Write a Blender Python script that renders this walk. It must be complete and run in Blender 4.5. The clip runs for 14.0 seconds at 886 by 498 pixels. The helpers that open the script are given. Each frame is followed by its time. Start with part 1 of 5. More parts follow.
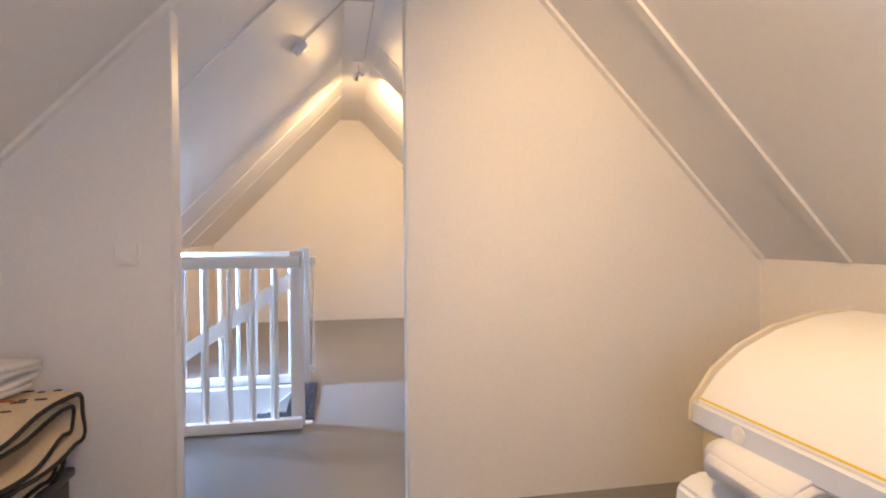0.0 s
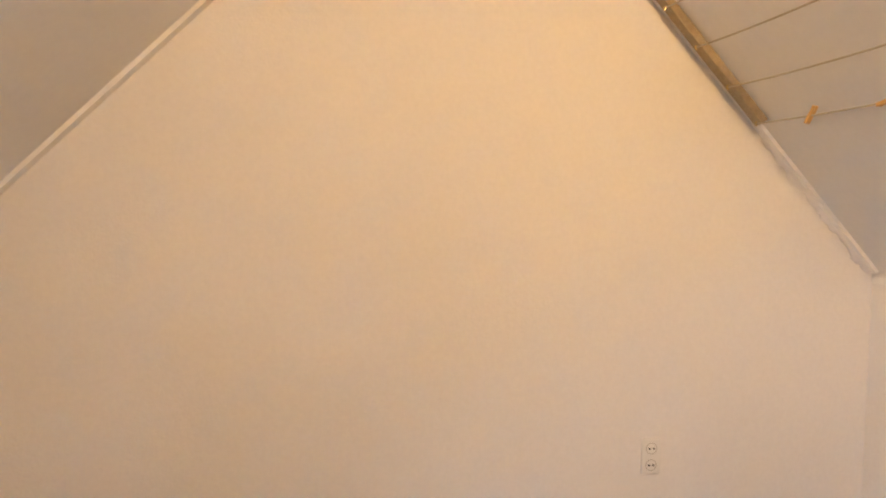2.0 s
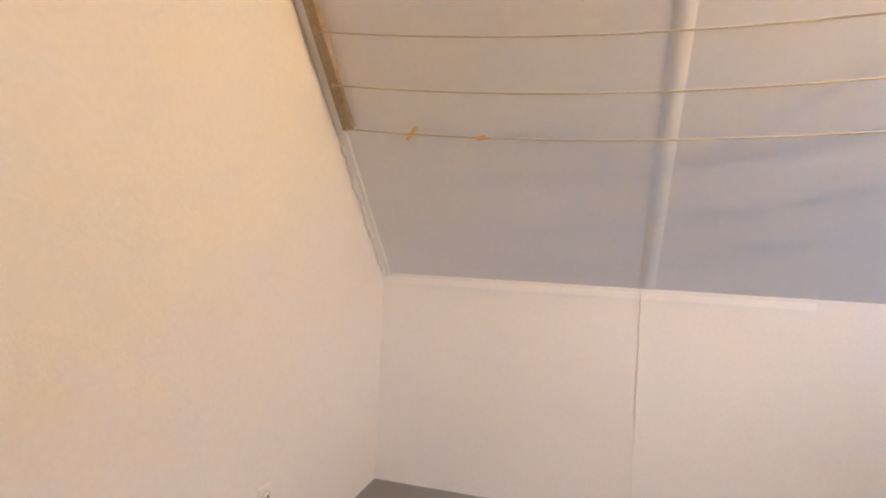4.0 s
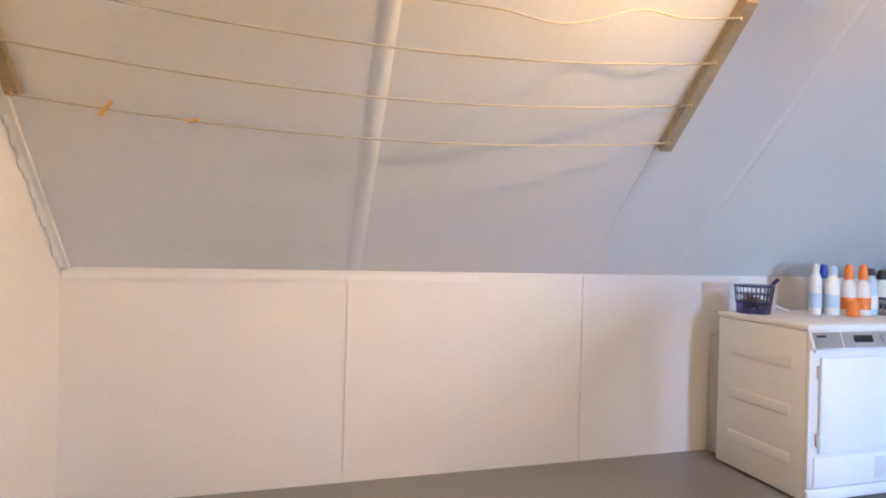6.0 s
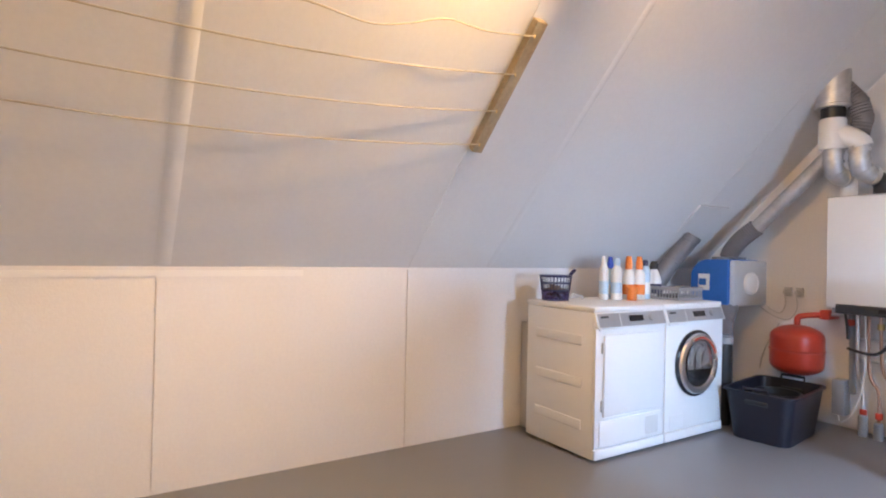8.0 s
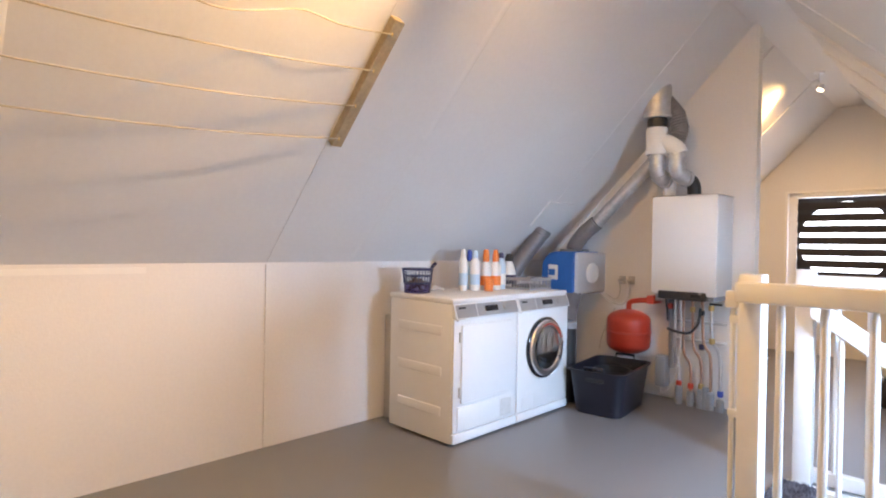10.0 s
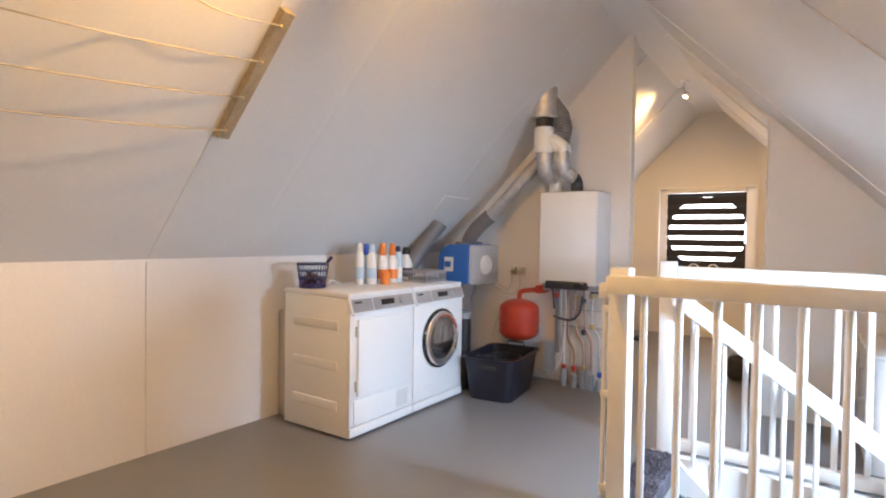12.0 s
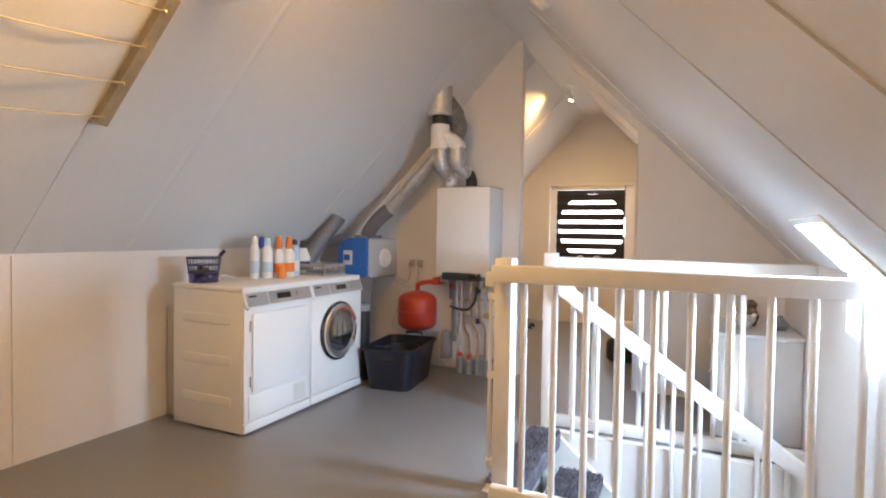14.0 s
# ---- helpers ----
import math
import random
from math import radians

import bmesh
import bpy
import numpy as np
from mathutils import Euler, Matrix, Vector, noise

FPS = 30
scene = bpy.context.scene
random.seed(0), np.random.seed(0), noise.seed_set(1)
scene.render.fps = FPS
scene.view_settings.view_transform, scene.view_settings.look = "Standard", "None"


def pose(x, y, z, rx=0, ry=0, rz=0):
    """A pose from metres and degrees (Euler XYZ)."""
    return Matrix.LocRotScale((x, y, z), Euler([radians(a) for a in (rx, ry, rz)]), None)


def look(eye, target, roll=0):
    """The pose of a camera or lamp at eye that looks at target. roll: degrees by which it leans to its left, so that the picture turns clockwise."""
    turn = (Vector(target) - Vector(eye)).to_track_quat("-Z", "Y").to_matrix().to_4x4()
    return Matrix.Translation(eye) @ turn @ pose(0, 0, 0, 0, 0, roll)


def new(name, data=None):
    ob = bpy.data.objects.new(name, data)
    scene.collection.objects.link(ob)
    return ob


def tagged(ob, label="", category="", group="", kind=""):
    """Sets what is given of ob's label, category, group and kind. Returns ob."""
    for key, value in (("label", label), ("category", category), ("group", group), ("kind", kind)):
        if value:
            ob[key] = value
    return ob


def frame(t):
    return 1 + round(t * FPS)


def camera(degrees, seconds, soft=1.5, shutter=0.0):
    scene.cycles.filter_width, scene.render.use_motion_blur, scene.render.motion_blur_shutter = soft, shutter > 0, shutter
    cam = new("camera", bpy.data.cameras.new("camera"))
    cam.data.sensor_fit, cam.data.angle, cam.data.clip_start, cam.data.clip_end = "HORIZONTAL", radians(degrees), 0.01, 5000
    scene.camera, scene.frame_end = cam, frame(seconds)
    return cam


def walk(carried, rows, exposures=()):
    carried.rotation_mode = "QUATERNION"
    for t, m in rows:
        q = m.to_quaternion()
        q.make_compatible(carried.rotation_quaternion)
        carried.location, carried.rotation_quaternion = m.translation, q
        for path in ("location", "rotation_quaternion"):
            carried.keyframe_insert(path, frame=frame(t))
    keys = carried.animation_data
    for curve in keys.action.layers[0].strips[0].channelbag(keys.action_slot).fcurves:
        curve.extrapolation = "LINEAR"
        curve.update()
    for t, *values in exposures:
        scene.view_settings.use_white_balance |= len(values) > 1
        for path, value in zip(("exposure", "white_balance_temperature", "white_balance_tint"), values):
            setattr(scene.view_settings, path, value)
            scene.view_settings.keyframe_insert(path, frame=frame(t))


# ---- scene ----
cam = camera(78.0, 14.0, soft=2.0)
PATH = [
    (0, (-0.198, -2.368, 1.159), (0.183, -0.405, 1.112), -0.26),
    (0.1, (-0.200, -2.187, 1.178), (0.177, -0.224, 1.130), -0.23),
    (0.2, (-0.203, -1.944, 1.198), (0.171, 0.020, 1.149), -0.20),
    (0.3, (-0.206, -1.650, 1.215), (0.162, 0.316, 1.164), -0.16),
    (0.4, (-0.214, -1.355, 1.231), (0.122, 0.616, 1.174), -0.09),
    (0.5, (-0.220, -1.060, 1.240), (0.083, 0.916, 1.177), -0.01),
    (0.6, (-0.213, -0.765, 1.229), (0.081, 1.212, 1.167), 0.02),
    (0.7, (-0.198, -0.470, 1.210), (0.091, 1.508, 1.147), 0.05),
    (0.8, (-0.179, -0.175, 1.200), (0.104, 1.804, 1.136), 0.08),
    (0.9, (-0.159, 0.120, 1.212), (0.118, 2.100, 1.148), 0.15),
    (1, (-0.131, 0.415, 1.224), (0.138, 2.396, 1.159), 0.20),
    (1.1, (-0.080, 0.710, 1.214), (0.182, 2.691, 1.147), 0.19),
    (1.2, (-0.044, 1.005, 1.205), (0.209, 2.988, 1.136), 0.16),
    (1.3, (-0.049, 1.300, 1.206), (0.182, 3.285, 1.142), 0.13),
    (1.4, (-0.062, 1.595, 1.210), (0.133, 3.584, 1.154), 0.09),
    (1.5, (-0.078, 1.890, 1.212), (0.079, 3.883, 1.160), 0.08),
    (1.6, (-0.104, 2.175, 1.208), (0.011, 4.171, 1.157), 0.20),
    (1.7, (-0.145, 2.461, 1.201), (-0.071, 4.459, 1.149), 0.48),
    (1.8, (-0.194, 2.747, 1.194), (-0.140, 4.745, 1.141), 0.77),
    (1.9, (-0.265, 3.032, 1.188), (-0.135, 5.027, 1.129), 1.03),
    (2, (-0.350, 3.318, 1.185), (-0.063, 5.296, 1.115), 1.32),
    (2.1, (-0.438, 3.572, 1.195), (0.089, 5.499, 1.102), 1.80),
    (2.2, (-0.512, 3.712, 1.209), (0.271, 5.549, 1.100), 2.20),
    (2.3, (-0.558, 3.811, 1.218), (0.407, 5.559, 1.111), 2.33),
    (2.4, (-0.595, 3.909, 1.227), (0.523, 5.564, 1.123), 2.42),
    (2.5, (-0.622, 4.008, 1.230), (0.614, 5.577, 1.132), 2.51),
    (3, (-0.701, 4.191, 1.172), (0.877, 5.420, 1.128), 3.10),
    (5.5, (-0.885, 4.456, 1.193), (1.082, 4.093, 1.171), 1.71),
    (6, (-0.920, 4.427, 1.170), (1.003, 3.877, 1.166), 1.52),
    (6.5, (-0.950, 4.401, 1.153), (0.924, 3.705, 1.157), 1.58),
    (7, (-0.976, 4.379, 1.142), (0.847, 3.557, 1.148), 1.96),
    (7.5, (-0.998, 4.359, 1.136), (0.766, 3.417, 1.148), 1.71),
    (8, (-1.017, 4.343, 1.135), (0.681, 3.287, 1.149), 1.22),
    (8.5, (-1.034, 4.331, 1.137), (0.601, 3.177, 1.148), 1.48),
    (11, (-1.097, 4.311, 1.174), (0.161, 2.757, 1.146), 0.69),
    (11.5, (-1.110, 4.316, 1.182), (0.084, 2.712, 1.148), 0.86),
    (12, (-1.125, 4.323, 1.188), (0.007, 2.675, 1.144), 0.91),
    (12.5, (-1.142, 4.333, 1.191), (-0.086, 2.636, 1.144), 0.81),
    (13, (-1.162, 4.346, 1.192), (-0.190, 2.599, 1.143), 1.08),
    (13.5, (-1.186, 4.361, 1.188), (-0.289, 2.574, 1.136), 1.13),
    (14, (-1.213, 4.379, 1.179), (-0.384, 2.560, 1.121), 0.90),
]
walk(cam, [(t, look(e, g, r)) for t, e, g, r in PATH], exposures=[
    (0.0, 0.93, 5650, 19), (0.6, 0.72, 5350, 16), (1.0, 0.89, 5950, 19), (1.5, 1.0, 6150, 19), (2.0, 0.79, 6150, 19), (3.0, 0.80, 5500, 19),
    (5.5, 0.95, 5400, 18), (7.0, 0.95, 5800, 20), (8.5, 0.98, 5900, 20), (11.0, 0.93, 6400, 19), (14.0, 0.67, 6850, 18)])

# ---- light: overcast sky through the roof window and the gable window, warm ridge spots, one added fill
world = bpy.data.worlds.new("world")
scene.world = world
world.use_nodes = True
wn = world.node_tree
sky = wn.nodes.new("ShaderNodeTexSky")
sky.sky_type = "NISHITA"
sky.sun_disc = False
sky.sun_elevation = radians(38)
sky.sun_rotation = radians(-18)
sky.dust_density = 3.0
wn.nodes["Background"].inputs["Strength"].default_value = 0.15
wn.links.new(sky.outputs["Color"], wn.nodes["Background"].inputs["Color"])

sun = new("sun", bpy.data.lights.new("sun", "SUN"))
sun.data.energy = 2.4
sun.data.angle = radians(10)
sun.data.color = (1.0, 0.95, 0.88)
sun.matrix_world = look((-2.5, 7.5, 6.0), (0, 0, 0))

WARM = (1.0, 0.61, 0.215)


def lamp(name, kind, energy, colour, matrix):
    ob = new(name, bpy.data.lights.new(name, kind))
    ob.data.energy = energy
    ob.data.color = colour
    ob.matrix_world = matrix
    return ob


skylight_lamp = lamp("skylight_lamp", "AREA", 76, (0.53, 0.77, 1.0), look((-1.98, 1.80, 1.14), (-1.25, 1.42, 0.46)))
skylight_lamp.data.shape = "RECTANGLE"
skylight_lamp.data.size, skylight_lamp.data.size_y = 0.46, 0.42
window_lamp = lamp("window_lamp", "AREA", 15, (0.76, 0.87, 1.0), look((0.02, -3.185, 1.30), (0.02, 0.0, 1.1)))
window_lamp.data.shape = "RECTANGLE"
window_lamp.data.size, window_lamp.data.size_y = 0.85, 0.95


def spot(name, energy, eye, target, degrees, blend=0.6, radius=0.03):
    ob = lamp(name, "SPOT", energy, WARM, look(eye, target))
    ob.data.spot_size = radians(degrees)
    ob.data.spot_blend = blend
    ob.data.shadow_soft_size = radius
    return ob


spot("landing_spot_lamp", 30, (0.06, 2.80, 2.58), (0.62, 3.35, 2.25), 100, 0.9, 0.015)
spot("landing_spot_lamp_two", 86, (-0.005, 2.82, 2.50), (0.15, 4.3, 1.2), 165, 1.0, 0.012)
# added warm fill without a fixture head, brightens the partition and the machines
spot("landing_fill_lamp", 40, (0.03, 2.76, 2.52), (0.1, 1.0, 0.7), 132, 1.0, 0.05)
spot("room_spot_lamp", 50, (0.05, -1.49, 2.58), (0.5, -1.2, 2.15), 110, 0.9)
spot("room_spot_lamp_two", 44, (0.0, -1.52, 2.56), (0.25, -1.9, 0.6), 165, 1.0)


# ---- materials
def material(name, colour, rough=0.5, metal=0.0, vary=0.06, grain=30.0, blotch=2.5, bump=0.1, bump_scale=120.0, coat=0.0,
             spec=0.5, stretch=(1, 1, 1), per_object=0.0):
    m = bpy.data.materials.new(name)
    m.use_nodes = True
    t = m.node_tree
    b = t.nodes["Principled BSDF"]
    b.inputs["Roughness"].default_value = rough
    b.inputs["Metallic"].default_value = metal
    b.inputs["Coat Weight"].default_value = coat
    b.inputs["Specular IOR Level"].default_value = spec
    co = t.nodes.new("ShaderNodeTexCoord")
    mp = t.nodes.new("ShaderNodeMapping")
    mp.inputs["Scale"].default_value = stretch
    t.links.new(co.outputs["Object"], mp.inputs["Vector"])

    def noise_tex(scale, detail):
        n = t.nodes.new("ShaderNodeTexNoise")
        n.inputs["Scale"].default_value = scale
        n.inputs["Detail"].default_value = detail
        t.links.new(mp.outputs["Vector"], n.inputs["Vector"])
        return n
    big, small = noise_tex(blotch, 4), noise_tex(grain, 6)
    add = t.nodes.new("ShaderNodeMath")
    add.operation = "ADD"
    t.links.new(big.outputs["Fac"], add.inputs[0])
    t.links.new(small.outputs["Fac"], add.inputs[1])
    ramp = t.nodes.new("ShaderNodeMapRange")
    ramp.inputs["From Min"].default_value, ramp.inputs["From Max"].default_value = 0.6, 1.4
    ramp.inputs["To Min"].default_value, ramp.inputs["To Max"].default_value = 1 - vary, 1 + vary
    t.links.new(add.outputs[0], ramp.inputs["Value"])
    value = ramp.outputs[0]
    if per_object:
        info = t.nodes.new("ShaderNodeObjectInfo")
        r2 = t.nodes.new("ShaderNodeMapRange")
        r2.inputs["To Min"].default_value, r2.inputs["To Max"].default_value = 1 - per_object, 1 + per_object
        t.links.new(info.outputs["Random"], r2.inputs["Value"])
        mul = t.nodes.new("ShaderNodeMath")
        mul.operation = "MULTIPLY"
        t.links.new(value, mul.inputs[0])
        t.links.new(r2.outputs[0], mul.inputs[1])
        value = mul.outputs[0]
    sc = t.nodes.new("ShaderNodeVectorMath")
    sc.operation = "SCALE"
    sc.inputs[0].default_value = colour
    t.links.new(value, sc.inputs["Scale"])
    t.links.new(sc.outputs[0], b.inputs["Base Color"])
    rr = t.nodes.new("ShaderNodeMapRange")
    rr.inputs["To Min"].default_value, rr.inputs["To Max"].default_value = max(rough - 0.08, 0.02), min(rough + 0.08, 1)
    t.links.new(big.outputs["Fac"], rr.inputs["Value"])
    t.links.new(rr.outputs[0], b.inputs["Roughness"])
    if bump:
        bn = noise_tex(bump_scale, 3)
        bp = t.nodes.new("ShaderNodeBump")
        bp.inputs["Strength"].default_value = bump
        bp.inputs["Distance"].default_value = 0.004
        t.links.new(bn.outputs["Fac"], bp.inputs["Height"])
        t.links.new(bp.outputs[0], b.inputs["Normal"])
    return m


def clear(name, colour=(1, 1, 1), rough=0.0):
    m = bpy.data.materials.new(name)
    m.use_nodes = True
    b = m.node_tree.nodes["Principled BSDF"]
    b.inputs["Base Color"].default_value = (*colour, 1)
    b.inputs["Transmission Weight"].default_value = 1.0
    b.inputs["Roughness"].default_value = rough
    b.inputs["IOR"].default_value = 1.45
    return m


def glowing(name, colour, strength):
    m = bpy.data.materials.new(name)
    m.use_nodes = True
    b = m.node_tree.nodes["Principled BSDF"]
    b.inputs["Base Color"].default_value = (*colour, 1)
    b.inputs["Emission Color"].default_value = (*colour, 1)
    b.inputs["Emission Strength"].default_value = strength
    return m


WALL = material("wall_paint", (0.80, 0.775, 0.755), 0.75, vary=0.04, grain=60, blotch=1.2, bump=0.22, bump_scale=110)
ROOF = material("roof_board_paint", (0.78, 0.77, 0.76), 0.55, vary=0.03, grain=40, blotch=1.0, bump=0.08, bump_scale=60)
TRIM = material("trim_paint", (0.86, 0.84, 0.81), 0.45, vary=0.03, bump=0.05)
FLOOR = material("grey_vinyl_floor", (0.205, 0.205, 0.215), 0.36, vary=0.06, grain=180, blotch=1.6, bump=0.06, bump_scale=220)
RAIL = material("white_gloss_paint", (0.82, 0.81, 0.79), 0.42, vary=0.03, bump=0.05, bump_scale=40)
WOOD = material("airer_wood", (0.38, 0.30, 0.19), 0.65, vary=0.25, grain=60, blotch=6, bump=0.3, bump_scale=90, stretch=(1, 1, 1))
DRUM = material("drum_metal", (0.55, 0.55, 0.56), 0.30, metal=1.0, vary=0.05, bump=0)
PEG = material("peg_wood", (0.62, 0.38, 0.14), 0.6, vary=0.15)
CORD = material("washing_line_cord", (0.45, 0.40, 0.30), 0.6, vary=0.1, bump=0)
CARPET = material("dark_stair_carpet", (0.11, 0.10, 0.12), 0.95, vary=0.8, grain=90, blotch=10, bump=1.0, bump_scale=240)
ENAMEL = material("white_enamel", (0.80, 0.80, 0.80), 0.42, vary=0.015, bump=0.0)
SILVER = material("silver_panel", (0.46, 0.46, 0.47), 0.35, metal=0.6, vary=0.05, bump=0)
CHROME = material("chrome", (0.86, 0.86, 0.88), 0.28, metal=1.0, vary=0.02, bump=0)
ALU = material("galvanised_metal", (0.62, 0.61, 0.61), 0.48, metal=0.85, vary=0.22, grain=25, blotch=5, bump=0.05)
FLEX = material("grey_flexible_duct", (0.21, 0.20, 0.21), 0.5, metal=0.3, vary=0.15, bump=0.1)
BLACK = material("black_plastic", (0.02, 0.02, 0.022), 0.4, vary=0.15, bump=0.05)
DARK_BLUE = material("dark_blue_grey_plastic", (0.010, 0.0105, 0.020), 0.42, vary=0.12, bump=0.08)
SCREEN = material("dark_display", (0.015, 0.015, 0.02), 0.12, vary=0.02, bump=0)
RED = material("red_enamel", (0.50, 0.050, 0.025), 0.32, vary=0.10, bump=0.05)
BLUE = material("blue_foam_shell", (0.030, 0.15, 0.50), 0.5, vary=0.08, bump=0.1)
GREY = material("grey_foam_shell", (0.50, 0.50, 0.50), 0.6, vary=0.06, bump=0.15)
PIPE_GREY = material("grey_plastic_pipe", (0.28, 0.30, 0.33), 0.45, vary=0.06, bump=0)
COPPER = material("painted_copper", (0.48, 0.30, 0.21), 0.38, metal=0.7, vary=0.15, bump=0)
BRASS = material("brass", (0.60, 0.43, 0.18), 0.35, metal=1.0, vary=0.1, bump=0)
WHITE_PLASTIC = material("white_plastic", (0.80, 0.79, 0.77), 0.4, vary=0.03, bump=0)
OLD_PLASTIC = material("grey_white_plastic", (0.55, 0.53, 0.50), 0.45, vary=0.05, bump=0)
ORANGE = material("orange_plastic", (0.80, 0.22, 0.03), 0.4, vary=0.06, bump=0)
SKY_BLUE = material("light_blue_plastic", (0.48, 0.63, 0.76), 0.4, vary=0.05, bump=0)
NAVY = material("navy_plastic", (0.028, 0.026, 0.085), 0.4, vary=0.1, bump=0)
SHEER_PURPLE = clear("see_through_purple_plastic", (0.42, 0.36, 0.66), 0.25)
DEEP_BLUE = material("deep_blue_cap", (0.03, 0.07, 0.42), 0.4, vary=0.05, bump=0)
BROWN = material("brown_pegs", (0.22, 0.13, 0.08), 0.6, vary=0.3, bump=0.2)
BLIND_DARK = material("dark_blind_fabric", (0.030, 0.026, 0.028), 0.85, vary=0.15, grain=300, bump=0.2, bump_scale=400)
LINEN = material("white_linen", (0.76, 0.74, 0.72), 0.9, vary=0.05, grain=200, bump=0.4, bump_scale=60)
BLANKET = material("beige_patterned_blanket", (0.62, 0.50, 0.33), 0.95, vary=0.12, grain=90, bump=0.5, bump_scale=120)
PIPING = material("black_blanket_edge", (0.025, 0.022, 0.022), 0.95, vary=0.2, bump=0.4)
RED_CLOTH = material("red_cloth", (0.45, 0.06, 0.03), 0.9, vary=0.1, bump=0.2)
YELLOW = material("yellow_stripe", (0.70, 0.50, 0.03), 0.4, vary=0.04, bump=0)
PALE_BLUE = material("pale_blue_plastic", (0.66, 0.70, 0.78), 0.4, vary=0.02, bump=0.02)
CREAM = material("cream_board", (0.72, 0.66, 0.52), 0.5, vary=0.04, bump=0.03)
PINK = material("pink_plastic", (0.42, 0.16, 0.24), 0.4, vary=0.05, bump=0)
GLASS = clear("glass")
DOOR_GLASS = clear("washer_door_glass", (0.75, 0.78, 0.8))
MESH_PLASTIC = material("basket_plastic", (0.20, 0.20, 0.20), 0.45, vary=0.08, bump=0)
TRAY_GREY = material("grey_tray_plastic", (0.30, 0.30, 0.31), 0.45, vary=0.08, bump=0)
BULB = glowing("bulb_glow", (1.0, 0.78, 0.45), 5.0)
SHEER = clear("sheer_blind_fabric", (0.95, 0.95, 0.95), 0.4)


# ---- mesh helpers
def box(bm, x0, x1, y0, y1, z0, z1, bevel=0.0, seg=2, m=None):
    made = bmesh.ops.create_cube(bm, size=1.0)["verts"]
    for v in made:
        v.co = Vector(((x0 + x1) / 2 + v.co.x * (x1 - x0), (y0 + y1) / 2 + v.co.y * (y1 - y0), (z0 + z1) / 2 + v.co.z * (z1 - z0)))
        if m is not None:
            v.co = m @ v.co
    if bevel:
        edges = list({e for v in made for e in v.link_edges})
        bmesh.ops.bevel(bm, geom=edges, offset=bevel, segments=seg, profile=0.5, affect="EDGES")


def prism(bm, outline, place, depth):
    """A flat outline [(u, v)] pushed through `depth`; place(u, v, w) gives the world point."""
    front = [bm.verts.new(place(u, v, 0)) for u, v in outline]
    back = [bm.verts.new(place(u, v, depth)) for u, v in outline]
    n = len(outline)
    bm.faces.new(front)
    bm.faces.new(back[::-1])
    for i in range(n):
        bm.faces.new((front[i], back[i], back[(i + 1) % n], front[(i + 1) % n]))
    bmesh.ops.recalc_face_normals(bm, faces=bm.faces[:])


def lathe(bm, profile, n=24, m=None):
    """Rings of (radius, height) about z, closed at both ends, then moved by m."""
    m = m or Matrix()
    rings = []
    for r, z in profile:
        rings.append([bm.verts.new(m @ Vector((r * math.cos(2 * math.pi * i / n), r * math.sin(2 * math.pi * i / n), z))) for i in range(n)])
    for a, b in zip(rings, rings[1:]):
        for i in range(n):
            bm.faces.new((a[i], a[(i + 1) % n], b[(i + 1) % n], b[i]))
    bm.faces.new(rings[0][::-1])
    bm.faces.new(rings[-1])


def smooth_path(points, steps=8):
    """A rounded line through the points (Catmull-Rom)."""
    p = [Vector(q) for q in points]
    p = [2 * p[0] - p[1]] + p + [2 * p[-1] - p[-2]]
    out = []
    for i in range(1, len(p) - 2):
        for k in range(steps):
            u = k / steps
            out.append(0.5 * (2 * p[i] + (p[i + 1] - p[i - 1]) * u + (2 * p[i - 1] - 5 * p[i] + 4 * p[i + 1] - p[i + 2]) * u * u
                              + (3 * p[i] - p[i - 1] - 3 * p[i + 1] + p[i + 2]) * u ** 3))
    out.append(p[-2].copy())
    return out


def tube(bm, points, radius, n=12, ribs=0.0):
    """A round tube along a line; ribs: how far every other ring swells."""
    points = [Vector(p) for p in points]
    rings, up = [], None
    for i, p in enumerate(points):
        way = (points[min(i + 1, len(points) - 1)] - points[max(i - 1, 0)]).normalized()
        if up is None:
            up = Vector((0, 0, 1)) if abs(way.z) < 0.9 else Vector((1, 0, 0))
        side = way.cross(up).normalized()
        up = side.cross(way).normalized()
        r = (radius[i] if isinstance(radius, (list, tuple)) else radius) + (ribs if i % 2 else 0)
        rings.append([bm.verts.new(p + r * (side * math.cos(2 * math.pi * k / n) + up * math.sin(2 * math.pi * k / n))) for k in range(n)])
    for a, b in zip(rings, rings[1:]):
        for k in range(n):
            bm.faces.new((a[k], a[(k + 1) % n], b[(k + 1) % n], b[k]))
    bm.faces.new(rings[0][::-1])
    bm.faces.new(rings[-1])


def resample(points, step):
    points = [Vector(p) for p in points]
    out, left = [points[0].copy()], step
    for a, b in zip(points, points[1:]):
        d = (b - a).length
        at = left
        while at <= d:
            out.append(a.lerp(b, at / d))
            at += step
        left = at - d
    return out


def finish(bm, name, mat, angle=35):
    bmesh.ops.recalc_face_normals(bm, faces=bm.faces[:])
    me = bpy.data.meshes.new(name)
    bm.to_mesh(me)
    bm.free()
    for p in me.polygons:
        p.use_smooth = True
    me.set_sharp_from_angle(angle=radians(angle))
    me.materials.append(mat)
    return me


def structure(name, bm, mat, label="", angle=35):
    return tagged(new(name, finish(bm, name, mat, angle)), label, kind="structure")


BASE = {}


def thing(name, at, label, category, group=""):
    ob = new(name)
    ob.empty_display_size = 0.05
    ob.location = at
    BASE[ob.name] = Matrix.Translation(at).inverted()
    return tagged(ob, label, category, group)


